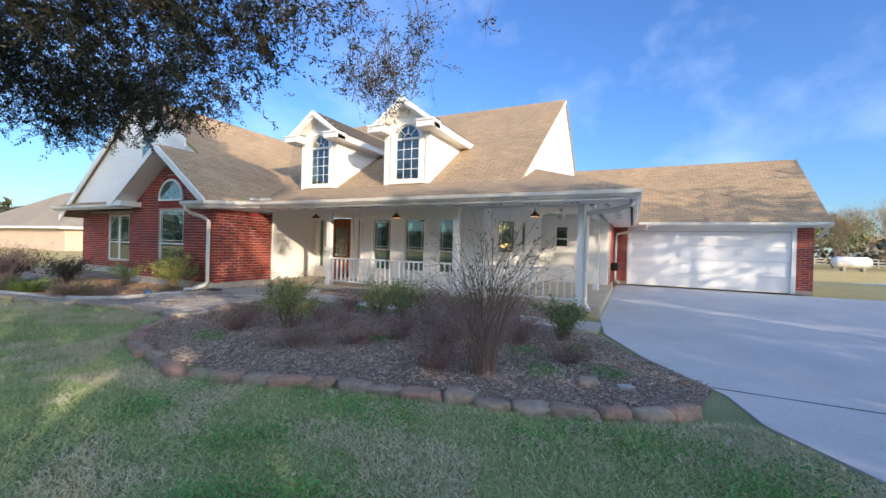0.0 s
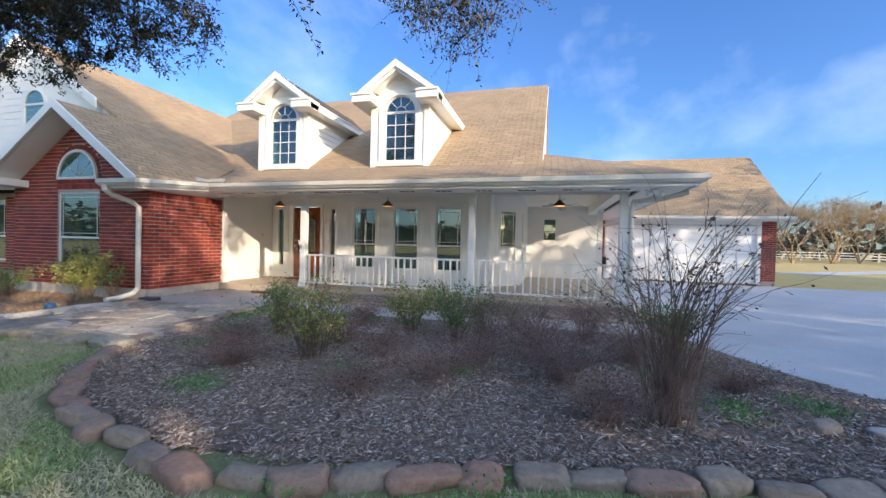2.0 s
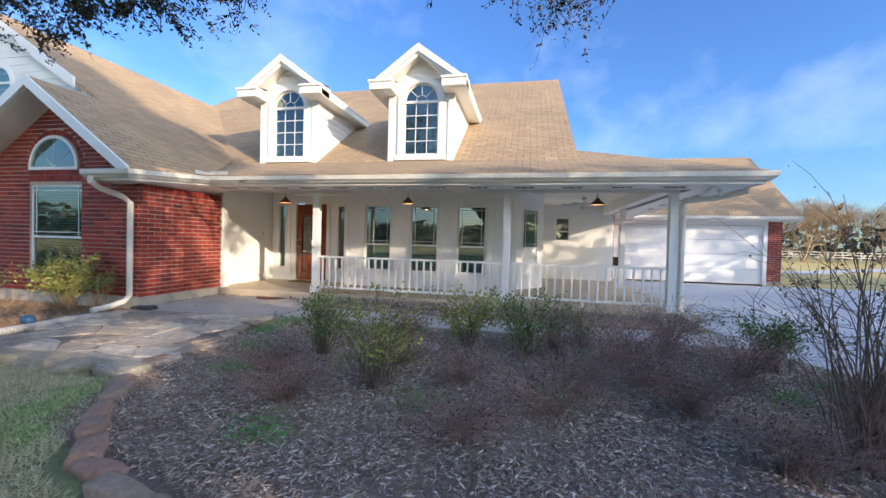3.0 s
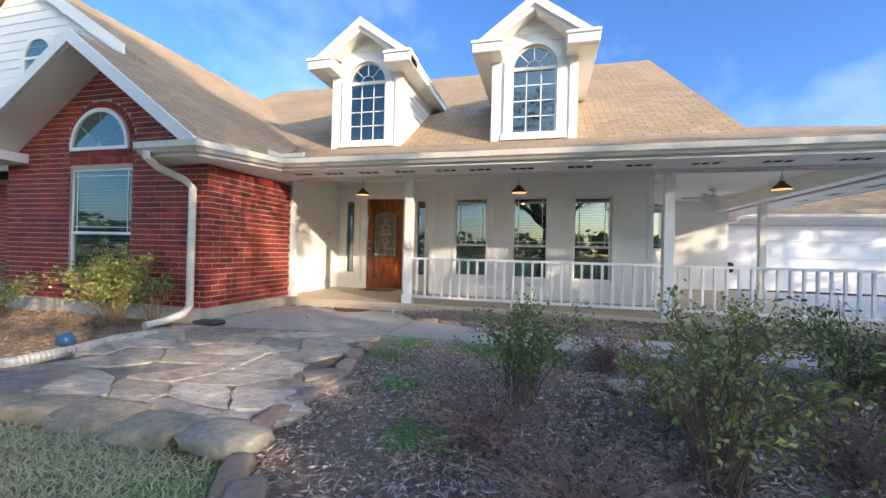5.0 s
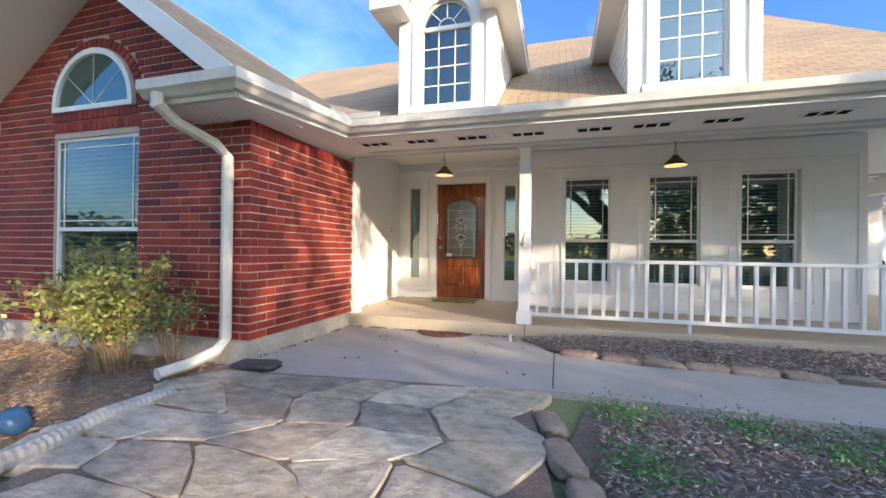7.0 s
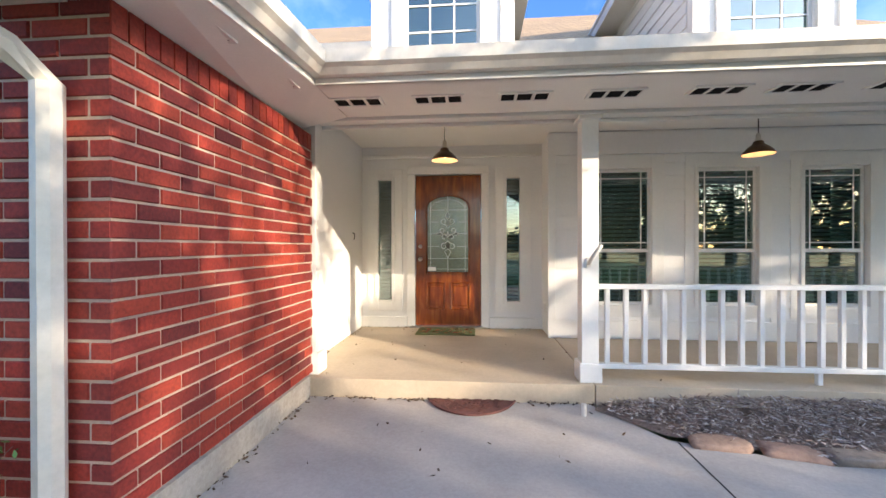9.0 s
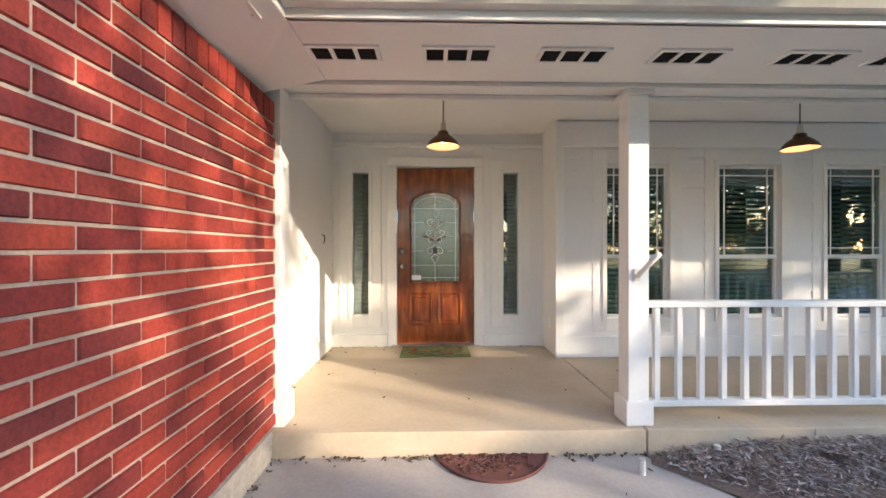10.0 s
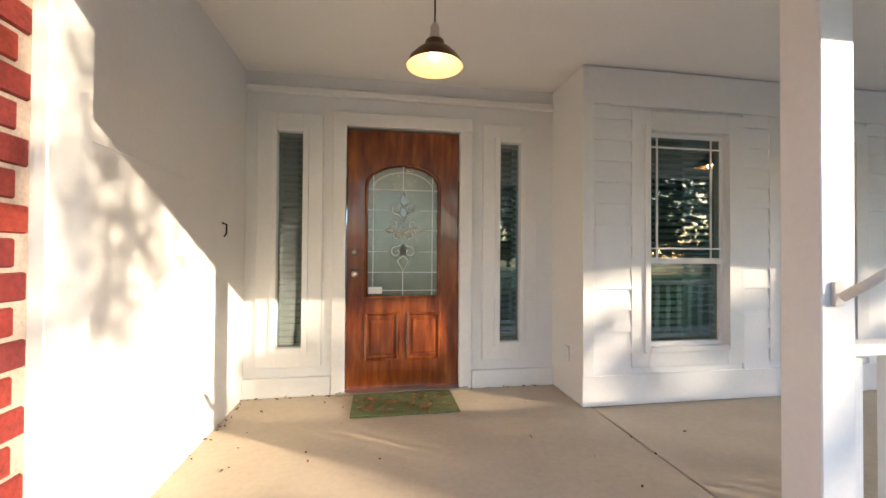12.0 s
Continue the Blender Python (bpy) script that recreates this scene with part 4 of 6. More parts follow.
# sheet added behind the glass to make it look lighter
part("inner_backing", boxes((gx0 - 0.06, gx1 + 0.06, 11.93, 11.94, 0.85, 2.1)), "pale backing", dr)
for xa, xb in ((x0 + 0.15, cx - 0.035), (cx + 0.035, x1 - 0.15)):
    part("raised_panel", boxes((xa + 0.035, xb - 0.035, 11.853, 11.8695, 0.47, 0.76), bevel=0.012), "wood", dr)
    bm = tube(bmesh.new(), [(xa + 0.01, 11.866, 0.43), (xb - 0.01, 11.866, 0.43), (xb - 0.01, 11.866, 0.80), (xa + 0.01, 11.866, 0.80), (xa + 0.01, 11.866, 0.43)], 0.019, 6)
    part("panel_moulding", bm, "wood", dr)
for zz, rr in ((1.13, 0.03), (1.31, 0.026)):
    kn = bmesh.new()
    lathe(kn, (0, 0, 0), [(0.001, 0.0), (rr * 1.05, 0.0), (rr, 0.012), (rr * 0.45, 0.016), (rr * 0.45, 0.03), (rr * 0.9, 0.04), (rr * 0.85, 0.055), (0.001, 0.06)], 16)
    kn.transform(Matrix.Translation((x0 + 0.065, 11.87, zz)) @ Matrix.Rotation(math.pi / 2, 4, "X"))
    part("knob" if zz < 1.2 else "deadbolt", kn, "nickel", dr, smooth=True)
part("sticker", boxes((gx0 + 0.02, gx0 + 0.13, 11.8745, 11.876, 0.965, 1.02)), T, dr, "small white alarm sticker")
threshold = part("threshold", boxes((-10.80, -9.73, 11.78, 11.90, 0.17, 0.192), bevel=0.004), "nickel", None, "worn aluminium door threshold", "structure")
board_set("casing", "white door casing and skirting", [(-10.84, -10.735, 11.81, 11.868, 0.172, 2.32), (-9.805, -9.70, 11.81, 11.868, 0.172, 2.32), (-10.84, -9.70, 11.81, 11.868, 2.322, 2.43), (-11.5, -10.845, 11.815, 11.848, 0.17, 0.32), (-9.695, -8.975, 11.815, 11.848, 0.17, 0.32)], T, 0.004)
# sidelights
for xa, xb in ((-11.26, -11.07), (-9.455, -9.275)):
    sl = base("sidelight_window", (xa + xb) / 2, 11.84, 0.55, "tall narrow sidelight window beside the front door", "window", "sidelights")
    for cb in casing(xa, xb, 11.848, 0.55, 2.25, 0.15):
        part("casing_board", boxes(cb, bevel=0.002), T, sl)
    part("pane", boxes((xa, xb, 11.875, 11.879, 0.55, 2.25)), "glass", sl)
    bm = bmesh.new()
    z = 0.58
    while z < 2.23:
        bm.faces.new([bm.verts.new(p) for p in ((xa, 11.905, z), (xb, 11.905, z), (xb, 11.933, z + 0.031), (xa, 11.933, z + 0.031))])
        z += 0.052
    part("blind", bm, "blind", sl, "", "stuff")
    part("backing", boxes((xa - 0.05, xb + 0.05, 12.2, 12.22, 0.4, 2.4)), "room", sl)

# ---- posts and railings ----
def post(x, y, label="square white painted wooden porch post on the slab"):
    p = base("porch_post", x, y, 0.17, label, "post", "porch posts")
    w = 0.07
    part("shaft", boxes((x - w, x + w, y - w, y + w, 0.17, 2.40), bevel=0.004), T, p)
    part("plinth", boxes((x - w - 0.022, x + w + 0.022, y - w - 0.022, y + w + 0.022, 0.17, 0.33), bevel=0.005), T, p)
    part("cap", boxes((x - w - 0.025, x + w + 0.025, y - w - 0.025, y + w + 0.025, 2.362, 2.395), bevel=0.005), T, p)
    return p


PX = [-8.93, -4.77, -1.75]
for x in PX:
    post(x, 9.76)
post(-1.72, 13.75)


def railing(p, q, legs=()):
    p, q = Vector((*p, 0)), Vector((*q, 0))
    d = (q - p).normalized()
    n = Vector((-d.y, d.x, 0))
    c = (p + q) / 2
    r = base("railing", c.x, c.y, 0.17, "white painted porch railing with square balusters between the posts", "railing", "porch railings")

    def bar(a, b, half, z0, z1):
        bm = prism([p + d * a + n * half + Vector((0, 0, z0)), p + d * b + n * half + Vector((0, 0, z0)), p + d * b - n * half + Vector((0, 0, z0)), p + d * a - n * half + Vector((0, 0, z0))], (0, 0, z1 - z0))
        bmesh.ops.bevel(bm, geom=bm.edges[:], offset=0.003, segments=1, affect="EDGES")
        return bm
    L = (q - p).length
    part("top_rail", bar(0, L, 0.045, 0.945, 0.985), T, r)
    part("bottom_rail", bar(0, L, 0.035, 0.275, 0.315), T, r)
    k = int(L / 0.152)
    for i in range(k):
        s = (i + 0.5) * L / k
        part("baluster", bar(s - 0.019, s + 0.019, 0.019, 0.3155, 0.9445), T, r)
    for s in legs:
        part("leg", bar(s - 0.02, s + 0.02, 0.02, 0.172, 0.2745), T, r)
    return r


railing((-8.85, 9.76), (-4.85, 9.76), (1.75,))
railing((-4.69, 9.76), (-1.83, 9.76), (1.4,))

# ---- pendant lamps, ceiling fan, vents ----
def pendant(x, y, tag="dark bronze barn-style pendant lamp, lit, hung from the porch ceiling"):
    p = base("pendant_lamp", x, y, 2.72, tag, "lamp", "porch pendant lamps")
    part("ceiling_plate", lathe(bmesh.new(), (x, y, 2.72), [(0.001, 0), (0.064, 0), (0.062, -0.006), (0.001, -0.006)]), "gutter", p, smooth=True)
    part("canopy", lathe(bmesh.new(), (x, y, 2.714), [(0.05, 0), (0.053, -0.006), (0.052, -0.045), (0.044, -0.055), (0.001, -0.056)]), "black", p)
    part("cord", tube(bmesh.new(), [(x, y, 2.70), (x, y, 2.43)], 0.0045, 8), "black", p)
    part("socket", lathe(bmesh.new(), (x, y, 2.35), [(0.001, 0.085), (0.012, 0.085), (0.022, 0.065), (0.024, 0.02), (0.03, 0.015), (0.03, -0.005), (0.001, -0.006)]), "nickel", p, smooth=True)
    part("shade", lathe(bmesh.new(), (x, y, 2.22), [(0.028, 0.135), (0.045, 0.125), (0.05, 0.10), (0.085, 0.075), (0.125, 0.035), (0.142, 0.0)]), "bronze", p, smooth=True)
    part("shade_lining", lathe(bmesh.new(), (x, y, 2.2195), [(0.139, 0.0), (0.122, 0.033), (0.083, 0.072), (0.048, 0.096), (0.03, 0.125)]), "shade inside", p, smooth=True)
    part("bulb", lathe(bmesh.new(), (x, y, 2.25), [(0.001, -0.004), (0.018, 0.002), (0.028, 0.02), (0.026, 0.042), (0.014, 0.062), (0.012, 0.09)], 12), "bulb", p, smooth=True)
    return p


for x in (-10.21, -7.07, -2.95):
    pendant(x, 10.50)
for x in (-10.21, -7.07, -2.95):
    lamp = new("lamp_light", bpy.data.lights.new("lamp_light", "POINT"))
    lamp.data.energy, lamp.data.color, lamp.data.shadow_soft_size = 0.5, (1.0, 0.56, 0.28), 0.03
    lamp.location = (x, 10.50, 2.235)

fan = base("ceiling_fan", -2.8, 13.6, 2.72, "white ceiling fan with a glass bowl light under the porch", "ceiling fan")
part("downrod", lathe(bmesh.new(), (-2.8, 13.6, 2.72), [(0.001, 0), (0.07, 0), (0.06, -0.05), (0.015, -0.06), (0.015, -0.14), (0.001, -0.14)]), T, fan, smooth=True)
part("motor", lathe(bmesh.new(), (-2.8, 13.6, 2.52), [(0.001, 0.06), (0.09, 0.055), (0.12, 0.0), (0.1, -0.05), (0.001, -0.05)]), T, fan, smooth=True)
part("light_bowl", lathe(bmesh.new(), (-2.8, 13.6, 2.47), [(0.13, 0.0), (0.12, -0.05), (0.07, -0.09), (0.001, -0.10)]), "fence", fan, smooth=True)
for k in range(5):
    bm = boxes((0.12, 0.62, -0.06, 0.06, -0.004, 0.004), bevel=0.002)
    bm.transform(Matrix.Translation((-2.8, 13.6, 2.53)) @ Matrix.Rotation(0.3 + k * 2 * math.pi / 5, 4, "Z") @ Matrix.Rotation(0.2, 4, "X"))
    part("blade", bm, "blind", fan)


def vent(x, y, turn=0):
    v = base("soffit_vent", x, y, 2.42, "white soffit vent with three dark louvred openings", "vent", "soffit vents")
    w, d = 0.39, 0.17
    parts = []
    bm = bmesh.new()
    box(bm, -w / 2, w / 2, -d / 2, -d / 2 + 0.022, -0.012, 0.0)
    box(bm, -w / 2, w / 2, d / 2 - 0.022, d / 2, -0.012, 0.0)
    for c in (-w / 2 + 0.012, -0.065, 0.065, w / 2 - 0.012):
        box(bm, c - 0.012, c + 0.012, -d / 2 + 0.0221, d / 2 - 0.0221, -0.012, 0.0)
    m = Matrix.Translation((x, y, 2.42)) @ Matrix.Rotation(turn, 4, "Z")
    bm.transform(m)
    part("frame", bm, T, v)
    bm = boxes((-w / 2 + 0.02, w / 2 - 0.02, -d / 2 + 0.02, d / 2 - 0.02, -0.004, -0.001))
    bm.transform(m)
    part("screen", bm, "dark", v)
    bm = bmesh.new()
    for c in (-0.125, 0, 0.125):
        for k in range(6):
            yy = -0.055 + k * 0.022
            box(bm, c - 0.05, c + 0.05, yy - 0.002, yy + 0.002, -0.010, -0.0045)
    bm.transform(m)
    part("louvre", bm, "dark", v, "", "stuff")
    return v


for x in (-10.78, -10.16, -9.52, -8.87, -8.16, -7.60, -6.95, -6.1, -5.3, -4.45, -3.6, -2.75, -1.9):
    vent(x, 9.28)
for y in (8.0, 8.7):
    vent(-11.15, y, math.pi / 2).location.z -= 0.012 + 0.079 * (9.0 - y)
for y in (10.5, 11.5, 12.5, 13.5):
    vent(-1.08, y, math.pi / 2)

# ---- garage door ----
gd = base("garage_door", 1.87, 19.2, 0.01, "wide plain white sectional garage door", "garage door")
for k in range(4):
    part("panel", boxes((-0.80, 4.57, 19.24, 19.28, 0.02 + k * 0.568, 0.02 + k * 0.568 + 0.562), bevel=0.008), S, gd)
part("casing", boxes((-0.90, -0.80, 19.14, 19.30, 0.0, 2.30), (4.57, 4.70, 19.14, 19.30, 0.0, 2.30), (-0.90, 4.70, 19.14, 19.30, 2.302, 2.48), bevel=0.004), T, gd)


# ---- downspouts ----
def downspout(points, label, r=0.052):
    d = part("downspout", tube(bmesh.new(), points, r, 8), "gutter", None, label)
    return tagged(d, label, "downspout")


downspout([(-11.68, 7.14, 2.33), (-11.68, 7.14, 2.24), (-11.66, 7.28, 2.14), (-11.57, 7.60, 2.03), (-11.52, 7.70, 1.93), (-11.52, 7.70, 0.22), (-11.55, 7.62, 0.12), (-11.62, 7.40, 0.05), (-11.66, 7.15, 0.03)], "bent white metal downspout at the wing's brick corner")
downspout([(-0.74, 9.4, 2.47), (-0.74, 9.4, 2.36), (-1.1, 9.55, 2.27), (-1.60, 9.68, 2.22), (-1.62, 9.68, 2.1), (-1.62, 9.68, 0.25), (-1.50, 9.52, 0.08)], "white metal downspout beside the corner post")
downspout([(-0.2, 18.52, 2.48), (-0.25, 18.6, 2.35), (-1.30, 19.0, 2.15), (-1.36, 19.08, 2.0), (-1.36, 19.08, 0.2), (-1.2, 18.95, 0.05)], "white metal downspout between porch and garage")
downspout([(5.4, 18.6, 2.48), (5.35, 18.9, 2.25), (5.28, 19.1, 2.1)], "white metal downspout at the garage corner")


# ---- lap boards ----
def lap_boards(parent, origin, along, out, span, z0, z1, step=0.16, label=""):
    """Overlapping boards on a wall; span(z) gives the start and end of the board at that height."""
    o, a, f = Vector(origin), Vector(along), Vector(out)
    shared = {}
    z = z0
    while z < z1 - 0.02:
        h = min(step, z1 - z)
        u0, u1 = span(z + h / 2)
        if u1 - u0 > 0.03:
            key = (round(u1 - u0, 3), round(h, 3))
            if key not in shared:
                bm = bmesh.new()
                p = [(0.001, 0), (0.021, 0), (0.006, h), (0.001, h)]
                r = [[bm.verts.new(a * u + f * d + Vector((0, 0, q))) for d, q in p] for u in (0, u1 - u0)]
                for k in range(4):
                    bm.faces.new((r[0][k], r[0][(k + 1) % 4], r[1][(k + 1) % 4], r[1][k]))
                bm.faces.new(r[0]), bm.faces.new(r[1])
                bmesh.ops.recalc_face_normals(bm, faces=bm.faces)
                me = bpy.data.meshes.new("board")
                bm.to_mesh(me)
                bm.free()
                me.materials.append(M["siding"])
                shared[key] = me
            b = new("board", shared[key])
            b.parent = parent
            b.location = where(parent).inverted() @ (o + a * u0 + Vector((0, 0, z)))
        z += step


gaps = [(-8.97, WINX[0][0] - 0.15), (WINX[0][1] + 0.15, WINX[1][0] - 0.15), (WINX[1][1] + 0.15, WINX[2][0] - 0.15), (WINX[2][1] + 0.15, -4.62)]
for x0, x1 in gaps:
    lap_boards(wall_front, (x0, 11.31, 0), (1, 0, 0), (0, -1, 0), lambda z, w=x1 - x0: (0.0, w), 0.40, 2.43)
skirting = board_set("trim", "flat white trim boards on the porch wall", [(-8.99, -4.60, 11.285, 11.309, 0.175, 0.40), (-8.99, -4.60, 11.285, 11.309, 2.43, 2.70), (-8.99, -8.90, 11.280, 11.3085, 0.401, 2.429), (-4.70, -4.60, 11.280, 11.3085, 0.401, 2.429), (-3.93, -1.5, 16.02, 16.049, 0.175, 0.34)], T, 0.003)
lap_boards(wall_far, (-3.93, 16.05, 0), (1, 0, 0), (0, -1, 0), lambda z: (0.0, 0.42) if 1.35 < z < 2.4 else (0.0, 2.43), 0.34, 2.7)
slope = (RZ - 2.30) / (RX + 22.3)
lap_boards(big_gable, (RX, 8.62, 0), (1, 0, 0), (0, -1, 0), lambda z: (-(RZ - 0.15 - z) / slope, min((RZ - 0.15 - z) / 0.673, 3.3)), 2.95, 6.3, 0.18)
for o_ in [ob for ob in scene.objects if ob.name.startswith("dormer")]:
    dx = o_.location.x
    half = 0.77
    lap_boards(o_, (dx + half, 10.65, 0), (0, 1, 0), (1, 0, 0), lambda z: (0.1, max(0.15, (z - 3.22) / ms + 0.12)), 3.2, 4.98, 0.15)
    lap_boards(o_, (dx - half, 10.65, 0), (0, 1, 0), (-1, 0, 0), lambda z: (0.1, max(0.15, (z - 3.22) / ms + 0.12)), 3.2, 4.98, 0.15)
    lap_boards(o_, (dx, 10.65, 0), (1, 0, 0), (0, -1, 0), lambda z: (-(half * min(1, (5.70 - z) / 0.58)), half * min(1, (5.70 - z) / 0.58)), 5.08, 5.68, 0.15)

# ---- brick trim: arch ring, heads and sills ----
ring = bmesh.new()
rng = random.Random(5)
for k in range(27):
    t0, t1 = math.pi * k / 27 + 0.012, math.pi * (k + 1) / 27 - 0.012
    arc(ring, GX, 2.62, 0.625, 0.722, 7.764 - rng.uniform(0, 0.003), 7.776, 1, t0, t1)
part("arch_bricks", ring, "brick", wing_front, "", "stuff")
row = bmesh.new()
for k in range(16):
    x = GX - 0.64 + k * 0.0805
    box(row, x, x + 0.071, 7.758, 7.776, 2.472, 2.562)
for k in range(17):
    x = -14.06 + k * 0.0782
    box(row, x, x + 0.069, 7.765, 7.776, 2.345, 2.455)
    box(row, x, x + 0.069, 7.735, 7.776, 0.505, 0.575)
part("header_bricks", row, "brick", wing_front, "", "stuff")
row = bmesh.new()
for k in range(23):
    y = 7.772 + k * 0.0836
    box(row, -11.334, -11.325, y, y + 0.073, 2.156, 2.288)
part("header_bricks", row, "brick", wing_east, "", "stuff")


# ---- stones ----
def inside(x, y, poly):
    hit = False
    for (x0, y0), (x1, y1) in zip(poly, poly[1:] + poly[:1]):
        if (y0 > y) != (y1 > y) and x < (x1 - x0) * (y - y0) / (y1 - y0) + x0:
            hit = not hit
    return hit


FLAGS = [(-8.30, 5.0), (-8.32, 5.8), (-8.48, 6.2), (-8.75, 7.85), (-10.95, 7.6), (-11.35, 7.5), (-11.2, 6.9), (-10.95, 6.2), (-10.9, 5.7), (-11.05, 5.35), (-11.9, 5.0), (-12.4, 4.7), (-12.4, 4.5), (-11.0, 4.85), (-10.2, 5.0), (-9.2, 5.05)]
flag_path = sheet("path_bed", FLAGS, 0.004, "mulch", "sandy dirt bed between the flagstones")
rng = random.Random(11)
corner = {}


def knot(i, j):
    if (i, j) not in corner:
        corner[i, j] = (rng.uniform(-0.15, 0.15), rng.uniform(-0.10, 0.10))
    return corner[i, j]


def slab_stone(name, pts, z, h, parent, material, rng, label=""):
    """A rough flat stone: a wavy outline, worn shoulders and an uneven top."""
    c = sum((Vector((*p, 0)) for p in pts), Vector()) / len(pts)
    outline = []
    for p, q in zip(pts, pts[1:] + pts[:1]):
        p, q = Vector((*p, 0)), Vector((*q, 0))
        n = (q - p).cross(Vector((0, 0, 1))).normalized()
        for s in (0.08, 0.36, 0.64, 0.92):
            outline.append(p.lerp(q, s) + n * rng.uniform(-0.024, 0.02))
    bm = bmesh.new()
    tilt = rng.uniform(-0.02, 0.02), rng.uniform(-0.02, 0.02)
    rings = []
    for scale, up in ((1.0, -0.03), (1.0, h * 0.82), (0.972, h), (0.55, h)):
        rings.append([bm.verts.new(c + (v - c) * scale + Vector((0, 0, z + up + (tilt[0] * (v - c).x + tilt[1] * (v - c).y if up > 0 else 0) + rng.uniform(-0.0015, 0.0015)))) for v in outline])
    for r, q in zip(rings, rings[1:]):
        for k in range(len(r)):
            bm.faces.new((r[k], r[(k + 1) % len(r)], q[(k + 1) % len(r)], q[k]))
    mid = bm.verts.new(c + Vector((0, 0, z + h)))
    for k in range(len(outline)):
        bm.faces.new((rings[-1][k], rings[-1][(k + 1) % len(outline)], mid))
    bmesh.ops.recalc_face_normals(bm, faces=bm.faces)
    return part(name, bm, material, parent, label)


for j in range(11):
    for i in range(-15, 4):
        sx, sy = 0.52, 0.40
        shift = 0.28 * (j % 2)
        quad = []
        for di, dj in ((0, 0), (1, 0), (1, 1), (0, 1)):
            kx, ky = knot(2 * i + 2 * di + (j + dj) % 2, j + dj)
            quad.append((-8.3 + (i + di) * sx + 0.25 * ((j + dj) % 2) + kx, 4.15 + (j + dj) * sy + ky + 0.04 * (i + di)))
        cx_, cy_ = sum(p[0] for p in quad) / 4, sum(p[1] for p in quad) / 4
        if inside(cx_, cy_, FLAGS) or inside(cx_ + 0.1, cy_ + 0.12, FLAGS):
            g = 0.98
            quad = [(cx_ + (x - cx_) * g, cy_ + (y - cy_) * g) for x, y in quad]
            slab_stone("flagstone", quad, -0.004, rng.uniform(0.016, 0.026), flag_path, "stone", rng)


def along_line(pts, step):
    out = []
    left = 0.0
    for p, q in zip(pts, pts[1:]):
        p, q = Vector((*p, 0)), Vector((*q, 0))
        L = (q - p).length
        s = left
        while s < L:
            out.append((p.lerp(q, s / L), math.atan2((q - p).y, (q - p).x)))
            s += step
        left = s - L
    return out


def rock(name, c, turn, size, label, seed, group="", category="stone", material="edging"):
    r = random.Random(seed)
    bm = bmesh.new()
    bmesh.ops.create_icosphere(bm, subdivisions=3, radius=1.0)
    k = r.uniform(0, 99)
    for v in bm.verts:
        p = v.co.copy()
        q = Vector([math.copysign(abs(a) ** 0.55, a) for a in p])
        q *= 1 + 0.30 * noise.noise(p * 1.1 + Vector((k, 0, 0))) + 0.14 * noise.noise(p * 4 + Vector((0, k, 0)))
        v.co = Vector((q.x * size[0] / 2, q.y * size[1] / 2, q.z * size[2] / 2))
    bm.transform(Matrix.Rotation(turn, 4, "Z") @ Matrix.Rotation(r.uniform(-0.1, 0.1), 4, "X"))
    ob = part(name, bm, material, None, label, smooth=True)
    ob.location = c
    tagged(ob, label, category, group)
    return ob


EDGE = [(-8.25, 5.0), (-7.5, 4.1), (-6.95, 3.62), (-6.2, 3.38), (-5.1, 3.12), (-4.5, 3.22), (-3.2, 3.70), (-2.2, 3.92), (-1.1, 4.1), (-0.5, 4.4), (-0.05, 4.85)]
protos = [rock("edging_stone", (0, 0, -5), 0, (0.27 + 0.05 * (k % 4), 0.15 + 0.025 * (k % 3), 0.11 + 0.015 * (k % 3)), "rough reddish tan edging stone between the lawn and mulch bed", k, "stones edging the front bed") for k in range(12)]
for k, (p, t) in enumerate(along_line(EDGE, 0.345)):
    ob = protos[k] if k < 12 else copy_thing(protos[k * 5 % 12], Matrix())
    ob.matrix_basis = pose(p.x, p.y + rng.uniform(-0.04, 0.04), -0.015 + rng.uniform(-0.02, 0.012), 0, 0, math.degrees(t) + rng.uniform(-10, 10))
protos = [rock("path_stone", (0, 0, -5), 0, (0.46 + 0.07 * (k % 3), 0.36, 0.13), "mossy rounded tan stone at the edge of the flagstone path", 20 + k, "stones edging the flagstone path", material="mossy") for k in range(5)]
for k, (p, t) in enumerate(along_line([(-8.35, 4.97), (-9.2, 4.98), (-10.2, 4.93), (-11.0, 4.78), (-12.5, 4.4), (-14, 4.1)], 0.47)):
    ob = protos[k] if k < 5 else copy_thing(protos[k % 5], Matrix())
    ob.matrix_basis = pose(p.x, p.y + rng.uniform(-0.03, 0.03), -0.01, 0, 0, math.degrees(t) + rng.uniform(-10, 10))
protos = [rock("border_stone", (0, 0, -5), 0, (0.36, 0.17, 0.07), "flat reddish border stone beside the concrete walk", 40 + k, "stones along the walk") for k in range(4)]
for k, (p, t) in enumerate(along_line([(-8.3, 9.0), (-7.7, 8.88), (-5.0, 8.80), (-2.0, 8.80)], 0.37)):
    ob = protos[k] if k < 4 else copy_thing(protos[k % 4], Matrix())
    ob.matrix_basis = pose(p.x, p.y, 0.02, 0, 0, math.degrees(t) + rng.uniform(-8, 8))
for k, (p, t) in enumerate(along_line([(-8.28, 5.3), (-8.3, 6.2), (-8.5, 6.9), (-8.62, 7.6)], 0.40)):
    ob = copy_thing(protos[k % 4], pose(p.x, p.y, 0.0, 0, 0, math.degrees(t) + rng.uniform(-8, 8)))
rock("stepping_stone", (-5.75, 6.67, 0.0), 0.1, (0.55, 0.34, 0.09), "pale flat stone lying in the mulch", 60, material="walk")
